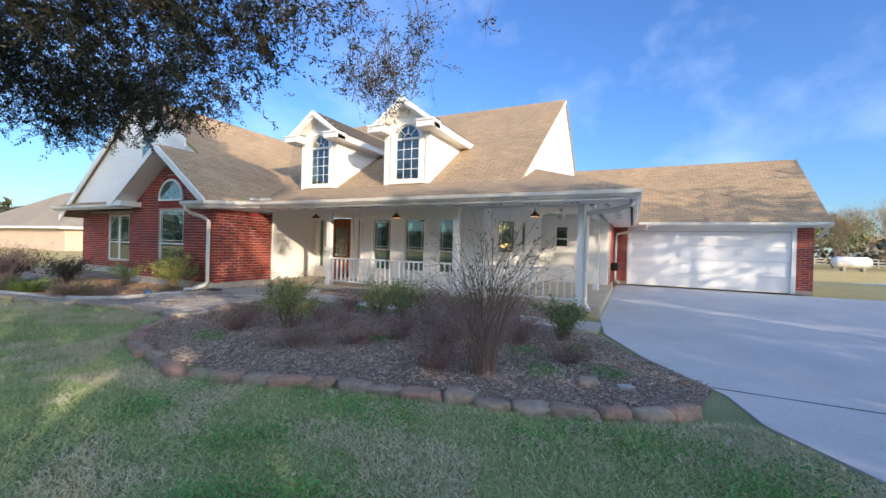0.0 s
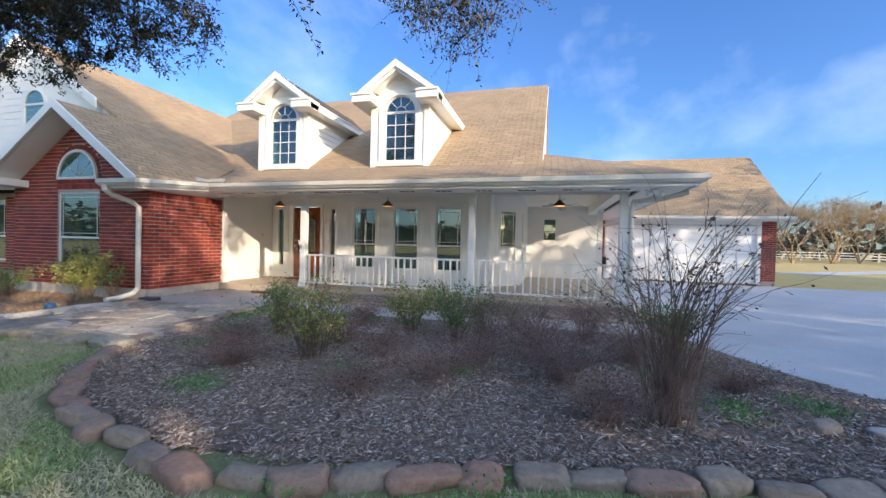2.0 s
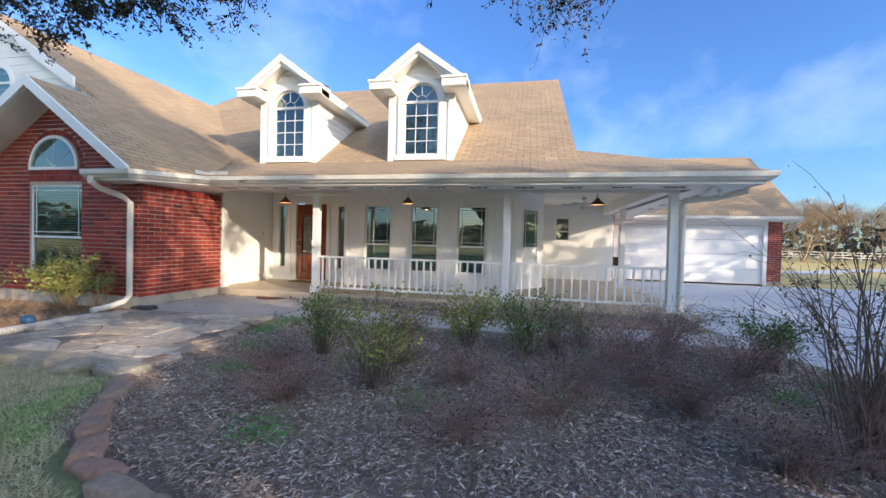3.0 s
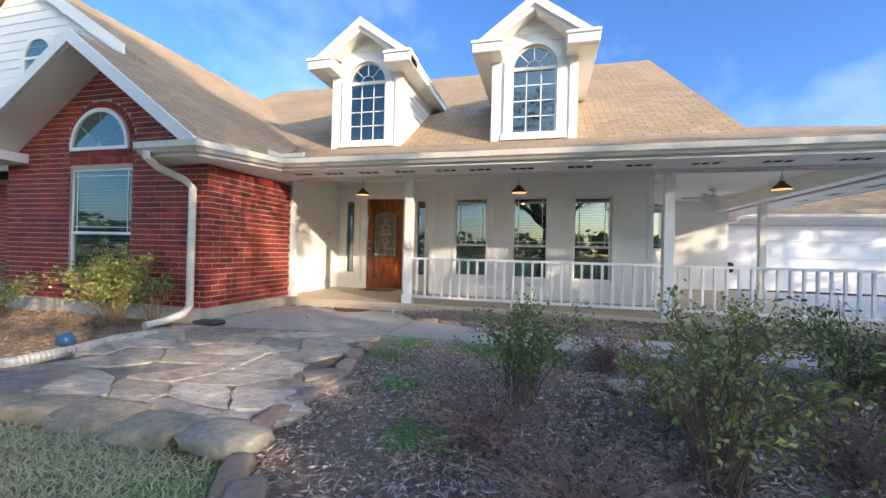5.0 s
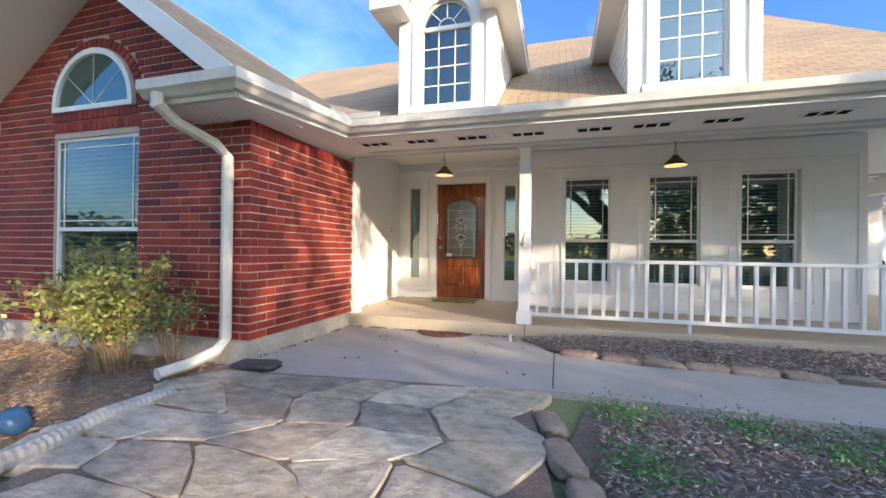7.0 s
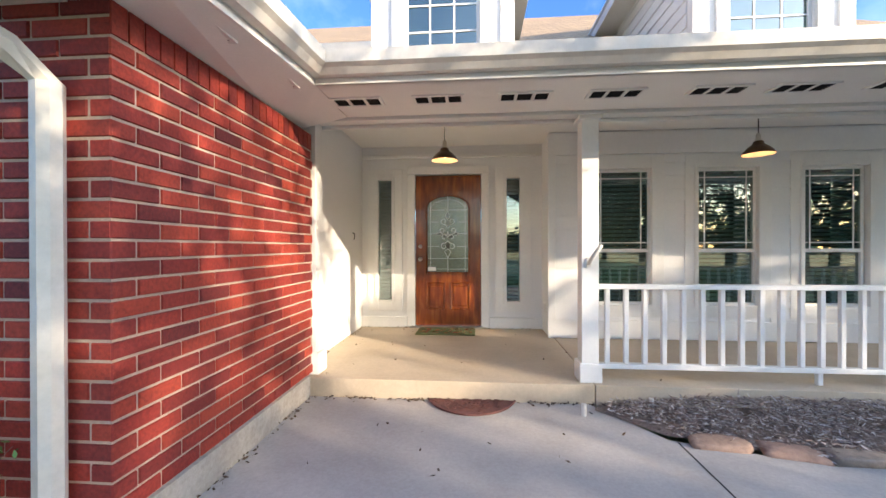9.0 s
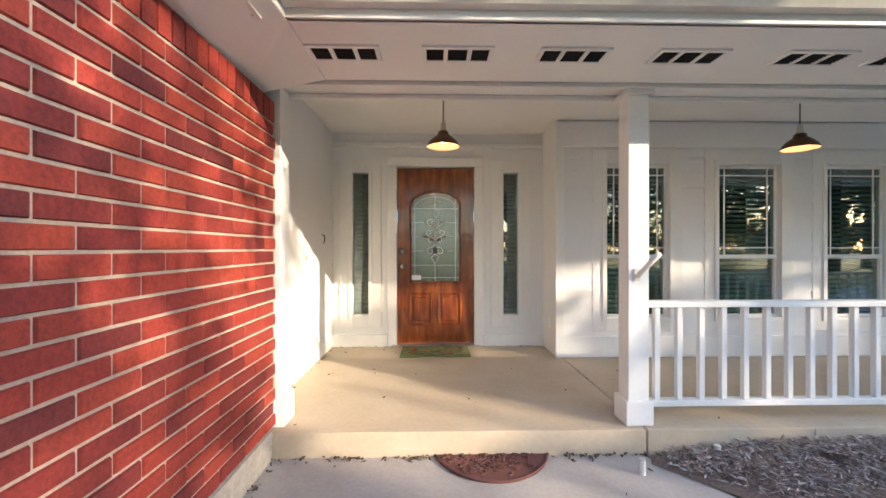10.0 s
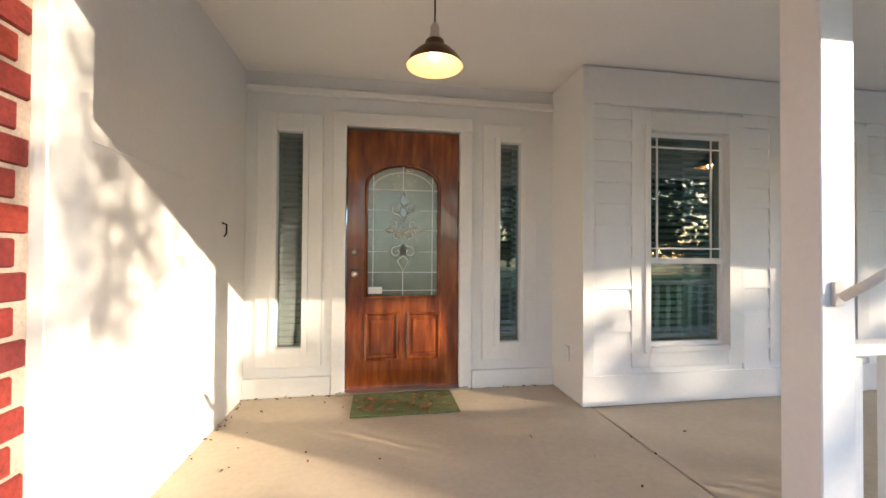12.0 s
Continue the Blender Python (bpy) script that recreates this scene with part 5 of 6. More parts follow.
rock("garden_stone", (-1.1, 4.95, 0.0), 0.6, (0.22, 0.16, 0.13), "dark reddish stone lying in the mulch", 61)
rock("garden_stone", (-0.72, 5.0, 0.0), 0.2, (0.16, 0.10, 0.06), "small pale stone lying in the mulch", 62, material="walk")
rock("slate_slab", (-11.08, 7.62, 0.04), 0.15, (0.40, 0.24, 0.06), "dark slate slab at the brick corner's foot", 63, material="bowl")
rock("garden_stone", (-8.44, 6.12, 0.015), 0.9, (0.40, 0.26, 0.06), "flat brick-red stone at the edge of the flagstones", 65)
rock("blue_pot", (-11.55, 6.2, 0.05), 0.15, (0.16, 0.13, 0.13), "crumpled blue plastic pot lying on the mulch", 64, category="pot", material="blue")

# ---- small things ----
pipe = bmesh.new()
pts = [Vector(p) for p in ((-11.25, 6.95, 0.0), (-11.2, 6.45, 0.03), (-11.05, 6.0, 0.04), (-11.05, 5.5, 0.04), (-11.5, 4.95, 0.04), (-12.6, 4.6, 0.03), (-14.5, 4.4, 0.02))]
line = []
for p, q in zip(pts, pts[1:]):
    n_ = int((q - p).length / 0.02)
    line += [p.lerp(q, k / n_) for k in range(n_)]
tube(pipe, line, [0.05 + 0.006 * (k % 2) for k in range(len(line))], 10)
tagged(part("drain_pipe", pipe, "pipe", None, "corrugated grey plastic drain pipe lying along the bed"), category="pipe")
m_ = bmesh.new()
mat_pts = [(-9.92 + 0.38 * math.cos(t), 9.76 + 0.44 * math.sin(t), 0.012) for t in np.linspace(-math.pi, 0, 25)]
mat_ob = part("half_round_mat", prism(mat_pts, (0, 0, 0.012)), "mat", None, "half-round dark red rubber doormat at the porch step")
tagged(mat_ob, category="doormat")
bm = bmesh.new()
rr = random.Random(3)
for k in range(150):
    t, r = -rr.uniform(0.05, math.pi - 0.05), rr.uniform(0.03, 0.9)
    c = Vector((-9.92 + 0.36 * r * math.cos(t), 9.74 + 0.42 * r * math.sin(t), 0.027))
    ang = rr.uniform(0, 6.28)
    tube(bm, [c + Vector((0.022 * math.cos(ang + q) - 0.01, 0.022 * math.sin(ang + q), 0)) for q in (0, 1.0, 2.0, 3.0)], 0.005, 4)
tube(bm, [(x * 1.0, y, 0.024) for x, y, _ in mat_pts], 0.008, 5)
part("scroll_pattern", bm, "mat", mat_ob, "", "stuff")
dm = part("doormat", boxes((-10.66, -9.89, 11.34, 11.77, 0.172, 0.186), bevel=0.004), None or "mat", None, "patterned green and brown doormat before the front door")
tagged(dm, category="doormat")
dm.data.materials.clear()
dm.data.materials.append(surface("woven mat", (0.10, 0.16, 0.05), (0.20, 0.20, 0.09), 0.9, 11, 60, 0.8, 0.006, 0.4))
M["mat leaf"] = surface("woven red leaves", (0.34, 0.10, 0.05), (0.40, 0.20, 0.09), 0.9, 9, 60, 0.6, 0.004, 0.4, pieces=[(0.40, 0.09, 0.05), (0.45, 0.24, 0.10), (0.09, 0.17, 0.05), (0.30, 0.07, 0.05)])
hb = base("flag_bracket", -8.93, 9.68, 1.17, "white metal flagpole bracket on the porch post", "bracket")
part("plate", boxes((-8.965, -8.925, 9.676, 9.689, 1.13, 1.21), bevel=0.002), "gutter", hb)
part("holder", tube(bmesh.new(), [(-8.95, 9.665, 1.16), (-8.94, 9.60, 1.21), (-8.90, 9.50, 1.31)], 0.016, 10), "gutter", hb, smooth=True)
ot = base("outlet_cover", -8.97, 11.56, 0.5, "white weatherproof outlet cover on the entry wall", "outlet")
part("cover", boxes((-8.992, -8.971, 11.52, 11.59, 0.45, 0.57), bevel=0.004), T, ot)
hk = part("wall_hook", tube(bmesh.new(), [(-11.497, 11.39, 1.49), (-11.47, 11.39, 1.48), (-11.47, 11.39, 1.42), (-11.485, 11.39, 1.40)], 0.006, 6), "black", None, "small black metal hook on the white entry wall")
tagged(hk, category="hook")
seam = part("trim", boxes((-11.4995, -11.494, 9.84, 11.5, 1.268, 1.272), (-11.4995, -11.494, 9.84, 10.9, 1.69, 1.694)), T, None, "thin panel seam on the entry wall", "structure")
for x, y in ((-8.5, 9.55), (-9.06, 9.40)):
    st = part("sprinkler_stub", tube(bmesh.new(), [(x, y, -0.01), (x, y, 0.10)], 0.02, 8), "fence", None, "short white plastic pipe stub at the porch edge")
    tagged(st, category="pipe")
hose = base("hose_box", -1.25, 16.6, 0.75, "dark rounded meter box on the brick side wall", "meter box")
part("body", boxes((-1.43, -1.16, 16.45, 16.8, 0.68, 0.98), bevel=0.05), "black", hose)
camfix = base("flood_light", -1.3, 9.3, 2.42, "twin white flood light under the porch soffit corner", "lamp")
part("plate", lathe(bmesh.new(), (-1.3, 9.3, 2.42), [(0.001, 0), (0.06, 0), (0.05, -0.03), (0.001, -0.03)]), T, camfix, smooth=True)
for s in (-1, 1):
    hd = lathe(bmesh.new(), (0, 0, 0), [(0.001, 0.0), (0.03, 0.0), (0.055, -0.10), (0.05, -0.11), (0.001, -0.10)], 14)
    hd.transform(Matrix.Translation((-1.3 + s * 0.07, 9.27, 2.37)) @ Matrix.Rotation(s * -0.7, 4, "Y"))
    part("head", hd, T, camfix, smooth=True)
joint = part("joint", boxes((-0.25, 14, 5.575, 5.60, -0.0275, -0.0265), (-8.56, -8.55, 7.9, 9.02, 0.0105, 0.0115)), "dark", None, "dark expansion joint in the concrete", "structure")
flash = part("valley_flashing", boxes((-11.02, -10.6, 9.0, 9.03, 2.62, 2.73), (-11.02, -10.99, 8.6, 9.0, 2.58, 2.70), bevel=0.003), "gutter", None, "small metal splash guard in the gutter corner")
tagged(flash, category="gutter")


# ---- clouds of leaves, blades and chips ----
def cloud(name, P, D, L, W, material, parent=None, label="", kind="stuff", category=""):
    """Many small pointed leaves in one mesh: P points, D directions, L lengths, W widths."""
    rg = np.random.default_rng(len(P) + 7)
    P = np.asarray(P, float)
    D = np.asarray(D, float)
    D /= np.linalg.norm(D, axis=1)[:, None]
    R = rg.normal(size=P.shape)
    S = np.cross(D, R)
    S /= np.linalg.norm(S, axis=1)[:, None]
    L = np.broadcast_to(L, len(P))[:, None]
    W = np.broadcast_to(W, len(P))[:, None]
    V = np.stack([P, P + D * L * 0.45 + S * W / 2, P + D * L, P + D * L * 0.45 - S * W / 2], 1).reshape(-1, 3)
    if parent is not None:
        inv = np.array(where(parent).inverted())
        V = V @ inv[:3, :3].T + inv[:3, 3]
    me = bpy.data.meshes.new(name)
    n = len(P)
    me.vertices.add(4 * n), me.loops.add(4 * n), me.polygons.add(n)
    me.vertices.foreach_set("co", V.astype(np.float32).ravel())
    me.loops.foreach_set("vertex_index", np.arange(4 * n, dtype=np.int32))
    me.polygons.foreach_set("loop_start", np.arange(0, 4 * n, 4, dtype=np.int32))
    me.update(calc_edges=True)
    me.materials.append(M[material])
    ob = new(name, me)
    ob.parent = parent
    return tagged(ob, label, category, kind=kind)


def scatter(poly, count, rg, fade=None):
    xs, ys = [p[0] for p in poly], [p[1] for p in poly]
    P = rg.uniform((min(xs), min(ys)), (max(xs), max(ys)), (count, 2))
    hit = np.zeros(len(P), bool)
    for (x0, y0), (x1, y1) in zip(poly, poly[1:] + poly[:1]):
        if y0 != y1:
            hit ^= ((y0 > P[:, 1]) != (y1 > P[:, 1])) & (P[:, 0] < (x1 - x0) * (P[:, 1] - y0) / (y1 - y0) + x0)
    return P[hit]


rg = np.random.default_rng(14)
q = rg.uniform((-10.62, 11.37), (-9.96, 11.72), (90, 2))
cloud("leaf_pattern", np.c_[q, 0.1865 + rg.uniform(0, 0.0015, 90)], rg.normal(size=(90, 3)) * (1, 1, 0.004), rg.uniform(0.05, 0.085, 90), 0.028, "mat leaf", dm, "red and green woven leaf pattern")
rg = np.random.default_rng(4)
LAWN_NEAR = [(-13, 0.3), (4.6, 0.3), (4.5, 1.62), (1.55, 2.85), (0.3, 4.62), (0.1, 4.6), (-0.5, 4.25), (-1.1, 3.98), (-2.2, 3.80), (-3.2, 3.56), (-4.5, 3.05), (-5.1, 2.98), (-6.2, 3.22), (-7.1, 3.5), (-7.65, 4.1), (-8.25, 4.8), (-9.2, 4.82), (-10.2, 4.78), (-11.0, 4.62), (-13, 4.1)]
p = scatter(LAWN_NEAR, 460000, rg)
green = np.array([noise.noise(Vector((x * 0.8, y * 0.8, 3))) + 0.5 * noise.noise(Vector((x * 2.6, y * 2.6, 9))) for x, y in p])
for nm, sel, ml in (("grass", green > -0.06, "blade"), ("dry_grass", green <= -0.06, "straw")):
    q = p[sel]
    if ml == "straw":
        M["straw"] = surface("straw coloured grass", (0.56, 0.50, 0.32), (0.72, 0.64, 0.45), 0.8, 1.1, 20, 0.1, 0.002, 0.2, pieces=[(0.30, 0.36, 0.16), (0.68, 0.62, 0.46), (0.50, 0.46, 0.30), (0.26, 0.34, 0.12)], share=0.7)
    d = rg.normal(size=(len(q), 3)) * (0.9, 0.9, 0.3) + (0, 0, 0.75)
    cloud(nm, np.c_[q, np.full(len(q), -0.046)], d, rg.uniform(0.03, 0.075, len(q)), 0.0065, ml, None, "short lawn grass blades, patchy green and straw")
# low green weeds in the lawn and the bed
weeds = []
for _ in range(130):
    c = rg.uniform((-4.5, 1.0), (0.6, 3.9))
    if not inside(c[0], c[1], LAWN_NEAR) or noise.noise(Vector((c[0] * 0.9, c[1] * 0.9, 5))) < -0.02:
        continue
    q = rg.normal(size=(220, 2)) * 0.13 + c
    weeds.append(q)
for c in ((-7.28, 5.3), (-7.66, 6.1), (-8.1, 7.55), (-7.4, 7.55), (-6.6, 7.5), (-6.0, 7.5), (-5.3, 7.4), (-4.4, 7.3), (-3.5, 6.9), (-4.1, 5.4), (-2.0, 5.9), (-1.4, 6.3), (-0.9, 5.4), (-5.2, 5.0), (-6.2, 4.2), (-1.6, 5.1), (-7.0, 7.3), (-8.1, 6.9)):
    weeds.append(rg.normal(size=(420, 2)) * 0.13 + c)
q = np.concatenate(weeds)
cloud("weeds", np.c_[q, rg.uniform(-0.03, 0.06, len(q))], rg.normal(size=(len(q), 3)) + (0, 0, 0.5), rg.uniform(0.015, 0.035, len(q)), 0.014, "clover", None, "low bright green weeds and clover")
# mulch chips
BEDS = [[(-7.9, 4.2), (-6.9, 3.75), (-5.5, 3.3), (-4.4, 3.35), (-3.1, 3.85), (-2.0, 4.05), (-1.0, 4.3), (-0.1, 4.95), (0.1, 5.5), (-0.7, 6.6), (-1.2, 7.7), (-2.5, 7.95), (-6.6, 7.75), (-8.3, 7.75), (-8.3, 6.2), (-8.1, 5.2)],
        [(-8.9, 9.5), (-8.5, 9.05), (-7.8, 8.85), (-5.0, 8.75), (-1.6, 8.75), (-1.5, 9.6), (-8.8, 9.6)], [(-18, 4.4), (-13.0, 4.5), (-11.6, 5.3), (-11.35, 6.9), (-11.4, 7.7), (-18, 7.7)]]
for poly, count, z in zip(BEDS, (230000, 48000, 60000), (-0.025, 0.008, -0.025)):
    q = scatter(poly, count, rg)
    thick = np.array([noise.noise(Vector((x * 1.5, y * 1.5, 4))) + 0.6 * noise.noise(Vector((x * 6, y * 6, 1))) for x, y in q])
    q = q[(thick > -0.12) | (rg.random(len(q)) < 0.4)]
    if poly is BEDS[1]:
        z = np.array([bed_rise(x, y) for x, y in q]) + 0.004
    cloud("mulch_chips", np.c_[q, z + rg.uniform(0, 0.03, len(q))], rg.normal(size=(len(q), 3)) * (1, 1, 0.22), rg.uniform(0.02, 0.07, len(q)), rg.uniform(0.004, 0.013, len(q)), "litter" if poly is BEDS[2] else "chips", None, "shredded bark mulch, dead leaves and twigs")
q = np.concatenate([scatter([(-11.3, 7.8), (-8.6, 7.9), (-8.9, 9.6), (-11.3, 9.6)], 26, rg), np.c_[rg.uniform(-11.3, -8.85, 170), 9.612 - abs(rg.normal(size=170)) * 0.022], np.c_[-11.30 + abs(rg.normal(size=60)) * 0.02, rg.uniform(7.9, 9.6, 60)]])
cloud("fallen_leaves", np.c_[q, np.full(len(q), 0.022)], rg.normal(size=(len(q), 3)) * (1, 1, 0.15), rg.uniform(0.02, 0.05, len(q)), 0.018, "dry leaf", None, "scattered dead leaves on the walk")
q = np.concatenate([rg.uniform((-11.3, 9.7), (-8.0, 11.7), (30, 2)), np.c_[rg.uniform(-11.45, -9.0, 60), 11.81 - abs(rg.normal(size=60)) * 0.02], np.c_[-11.49 + abs(rg.normal(size=40)) * 0.02, rg.uniform(9.95, 11.8, 40)]])
cloud("fallen_leaves", np.c_[q, np.full(len(q), 0.178)], rg.normal(size=(len(q), 3)) * (1, 1, 0.15), rg.uniform(0.015, 0.04, len(q)), 0.014, "dry leaf", None, "scattered dead leaves on the porch floor")


# ---- shrubs ----
def shrub(name, x, y, height, spread, canes, leaves, leaf_mat, stem_mat, label, seed, leaf=(0.03, 0.05), low=0.35, category="shrub", twig=3, radius=0.006, sag=0.15, group="", droop=0.0):
    """Thin canes rising from one foot, with side twigs, and leaves held along their outer parts."""
    r = np.random.default_rng(seed)
    e = base(name, x, y, -0.03, label, category, group)
    bm = bmesh.new()
    spots, ways = [], []
    for _ in range(canes):
        a = r.uniform(0, 2 * math.pi)
        out = spread * math.sqrt(r.uniform(0.02, 1))
        h = height * r.uniform(0.6, 1.05) * (1 - 0.25 * out / spread)
        foot = Vector((x + 0.1 * r.normal() * spread, y + 0.1 * r.normal() * spread, -0.03))
        tip = foot + Vector((out * math.cos(a), out * math.sin(a), h))
        bend = Vector((-sag * out * math.cos(a), -sag * out * math.sin(a), 0.12 * h)) + Vector(r.normal(size=3)) * 0.03 * height
        pts = [foot.lerp(tip, t) + bend * math.sin(math.pi * t) for t in (0, 0.25, 0.5, 0.75, 1)]
        tube(bm, pts, [radius, radius * 0.85, radius * 0.7, radius * 0.5, radius * 0.3], 4)
        for _ in range(twig):
            t = r.uniform(0.35, 0.98)
            k = min(3, int(t * 4))
            p0 = pts[k].lerp(pts[k + 1], t * 4 - k)
            d = (Vector((math.cos(a), math.sin(a), 0.8)) + Vector(r.normal(size=3)) * 0.7).normalized()
            L = height * r.uniform(0.08, 0.22)
            p1 = p0 + d * L
            tube(bm, [p0, p0.lerp(p1, 0.5) + Vector(r.normal(size=3)) * 0.02, p1], [radius * 0.45, radius * 0.35, radius * 0.2], 3)
            for q in np.linspace(0.2, 1, 5).tolist():
                spots.append(p0.lerp(p1, q)), ways.append(d)
        for t in np.linspace(low, 1, 8).tolist():
            k = min(3, int(t * 4))
            spots.append(pts[k].lerp(pts[k + 1], t * 4 - k)), ways.append(Vector((math.cos(a), math.sin(a), 0.3)))
    part("stems", bm, stem_mat, e, "", "stuff")
    if leaves:
        S, D = np.array(spots), np.array(ways)
        i = r.integers(0, len(S), leaves)
        i = i[S[i, 2] > low * height * r.uniform(0.5, 1.0, leaves)]
        cloud("foliage", S[i] + r.normal(size=(len(i), 3)) * 0.035, D[i] * 0.5 + r.normal(size=(len(i), 3)) * 0.8 - (0, 0, droop), r.uniform(*leaf, len(i)), r.uniform(leaf[0] * 0.55, leaf[1] * 0.55, len(i)), leaf_mat, e)
    return e


shrub("bare_shrub", -2.2, 4.75, 2.0, 0.8, 60, 520, "dry leaf", "bark", "tall bare rose canes with a few withered leaves", 1, (0.02, 0.045), 0.55, twig=5, radius=0.0055)
shrub("bare_shrub", -2.2, 4.75, 0.85, 0.42, 170, 0, "dry leaf", "twig brown", "dense reddish-brown bare twigs at the foot of tall canes", 2, twig=1, radius=0.0035)
shrub("rose_bush", -5.75, 5.3, 0.95, 0.62, 44, 1700, "yellow leaf", "bark", "leafy yellow-green rose bush in the mulch bed", 3, (0.025, 0.05), 0.3, twig=5)
shrub("rose_bush", -6.75, 6.1, 0.82, 0.52, 40, 2500, "leaf", "bark", "low thin green rose bush in the mulch bed", 4, (0.02, 0.045), 0.3, twig=5)
shrub("rose_bush", -5.1, 6.9, 0.85, 0.48, 30, 1500, "yellow leaf", "bark", "yellow-green leafy rose bush in the mulch bed", 5, (0.03, 0.06), 0.35, twig=4)
shrub("rose_bush", -4.35, 6.6, 0.9, 0.55, 36, 1900, "leaf", "bark", "dark leafy rose bush with pale green tips", 6, (0.025, 0.05), 0.3, twig=5)
shrub("rose_bush", -1.65, 6.9, 0.8, 0.5, 34, 2000, "leaf", "bark", "dark green rose bush by the driveway corner", 7, (0.025, 0.05), 0.3, twig=5)
shrub("rose_bush", -3.6, 7.4, 0.6, 0.5, 30, 900, "leaf", "bark", "low sparse green rose bush near the walk", 8, (0.02, 0.045), 0.3, twig=4)
shrub("rose_bush", -12.3, 7.25, 1.12, 0.58, 60, 3300, "yellow leaf", "twig tan", "straggly yellow-green rose bush under the brick wing's window", 9, (0.035, 0.07), 0.25, twig=5)
shrub("rose_bush", -11.85, 7.45, 0.85, 0.3, 16, 420, "leaf", "bark", "small dark rose bush against the downspout", 10, (0.025, 0.05), 0.5, twig=4)
shrub("rose_bush", -14.3, 7.0, 0.8, 0.5, 34, 1500, "leaf", "bark", "dark green bush in front of the brick wing", 12, (0.025, 0.05), 0.3, twig=4)
shrub("evergreen_bush", -15.6, 6.2, 0.95, 0.8, 60, 4000, "oak leaf", "bark", "dense dark bush beside the wing", 13, (0.025, 0.05), 0.2, twig=5)
shrub("evergreen_bush", -17.5, 5.6, 1.1, 1.0, 70, 4500, "oak leaf", "bark", "dense dark bush beside the wing", 14, (0.03, 0.06), 0.2, twig=5)
shrub("red_bush", -16.4, 5.1, 1.35, 1.0, 110, 900, "dry leaf", "twig brown", "rust-brown bare twiggy bush beside the wing", 15, (0.02, 0.05), 0.4, twig=5)
for k, (x, y, h, s) in enumerate(((-3.3, 6.6, 0.75, 0.65), (-2.6, 7.2, 0.8, 0.6), (-3.9, 5.7, 0.45, 0.6), (-4.8, 4.5, 0.35, 0.55), (-3.0, 5.4, 0.5, 0.55), (-6.4, 4.8, 0.32, 0.5), (-5.0, 5.6, 0.4, 0.5), (-1.4, 5.7, 0.3, 0.45), (-2.2, 6.3, 0.6, 0.55), (-6.0, 7.1, 0.4, 0.35), (-4.0, 6.9, 0.75, 0.6), (-3.2, 6.0, 0.6, 0.7), (-6.9, 5.4, 0.35, 0.45), (-5.7, 6.0, 0.4, 0.5), (-4.2, 5.1, 0.4, 0.6), (-2.7, 4.6, 0.4, 0.5))):
    shrub("dormant_shrub", x, y, h * 1.1, s * 1.15, 130, 800, "dry leaf", "twig brown", "low dormant shrub of fine purple-brown twigs in the mulch", 30 + k, (0.012, 0.028), 0.3, twig=4, radius=0.003, group="dormant shrubs in the front bed")
for k, (x, y, h, m) in enumerate(((-12.2, 4.95, 0.55, "twig tan"), (-14.2, 4.9, 0.5, "leaf"), (-13.1, 5.6, 0.35, "twig tan"), (-15.2, 4.7, 0.5, "twig tan"))):
    r_ = np.random.default_rng(80 + k)
    e = base("grass_clump", x, y, -0.03, "arching clump of straw-coloured ornamental grass", "ornamental grass", "grass clumps")
    a = r_.uniform(0, 2 * math.pi, 420)
    d = np.c_[np.cos(a), np.sin(a), r_.uniform(0.25, 1.6, 420)]
    cloud("blades", np.c_[x + 0.06 * np.cos(a), y + 0.06 * np.sin(a), np.full(420, -0.02)], d, r_.uniform(0.3, h * 1.25, 420), 0.014, m, e)


# ---- openings cut in the crowns for chosen sun patches ----
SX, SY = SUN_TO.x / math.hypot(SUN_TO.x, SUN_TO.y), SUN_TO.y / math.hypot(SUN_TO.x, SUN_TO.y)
# holes cut along the sun's rays so that set spots on ground and walls are lit: offset across the row, height, half
# width, half height, share of leaves lost
SUN_OPENINGS = [(-0.45, 6.6, 0.40, 0.16, 1.0), (-0.15, 8.0, 0.85, 0.38, 1.0), (-0.17, 7.5, 0.2, 0.12, 1.0), (-1.3, 8.6, 0.5, 0.26, 1.0), (-1.0, 9.2, 0.45, 0.25, 0.95), (-1.0, 6.25, 0.5, 0.22, 0.9),
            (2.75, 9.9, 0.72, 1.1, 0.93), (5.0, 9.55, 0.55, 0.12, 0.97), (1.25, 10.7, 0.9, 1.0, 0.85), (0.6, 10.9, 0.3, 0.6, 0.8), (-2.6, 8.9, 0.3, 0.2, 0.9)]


def thinned(c, g, some=SUN_OPENINGS):
    """Which leaves remain once the openings placed for the sun patches are taken out."""
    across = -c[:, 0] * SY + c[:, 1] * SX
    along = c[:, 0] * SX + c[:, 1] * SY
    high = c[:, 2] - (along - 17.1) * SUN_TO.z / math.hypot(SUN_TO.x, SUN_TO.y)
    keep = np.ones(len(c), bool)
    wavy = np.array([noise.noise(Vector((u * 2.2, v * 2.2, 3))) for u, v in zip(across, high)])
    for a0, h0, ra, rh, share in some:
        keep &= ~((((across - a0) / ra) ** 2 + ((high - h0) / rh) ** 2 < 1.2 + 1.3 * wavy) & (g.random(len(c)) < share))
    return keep


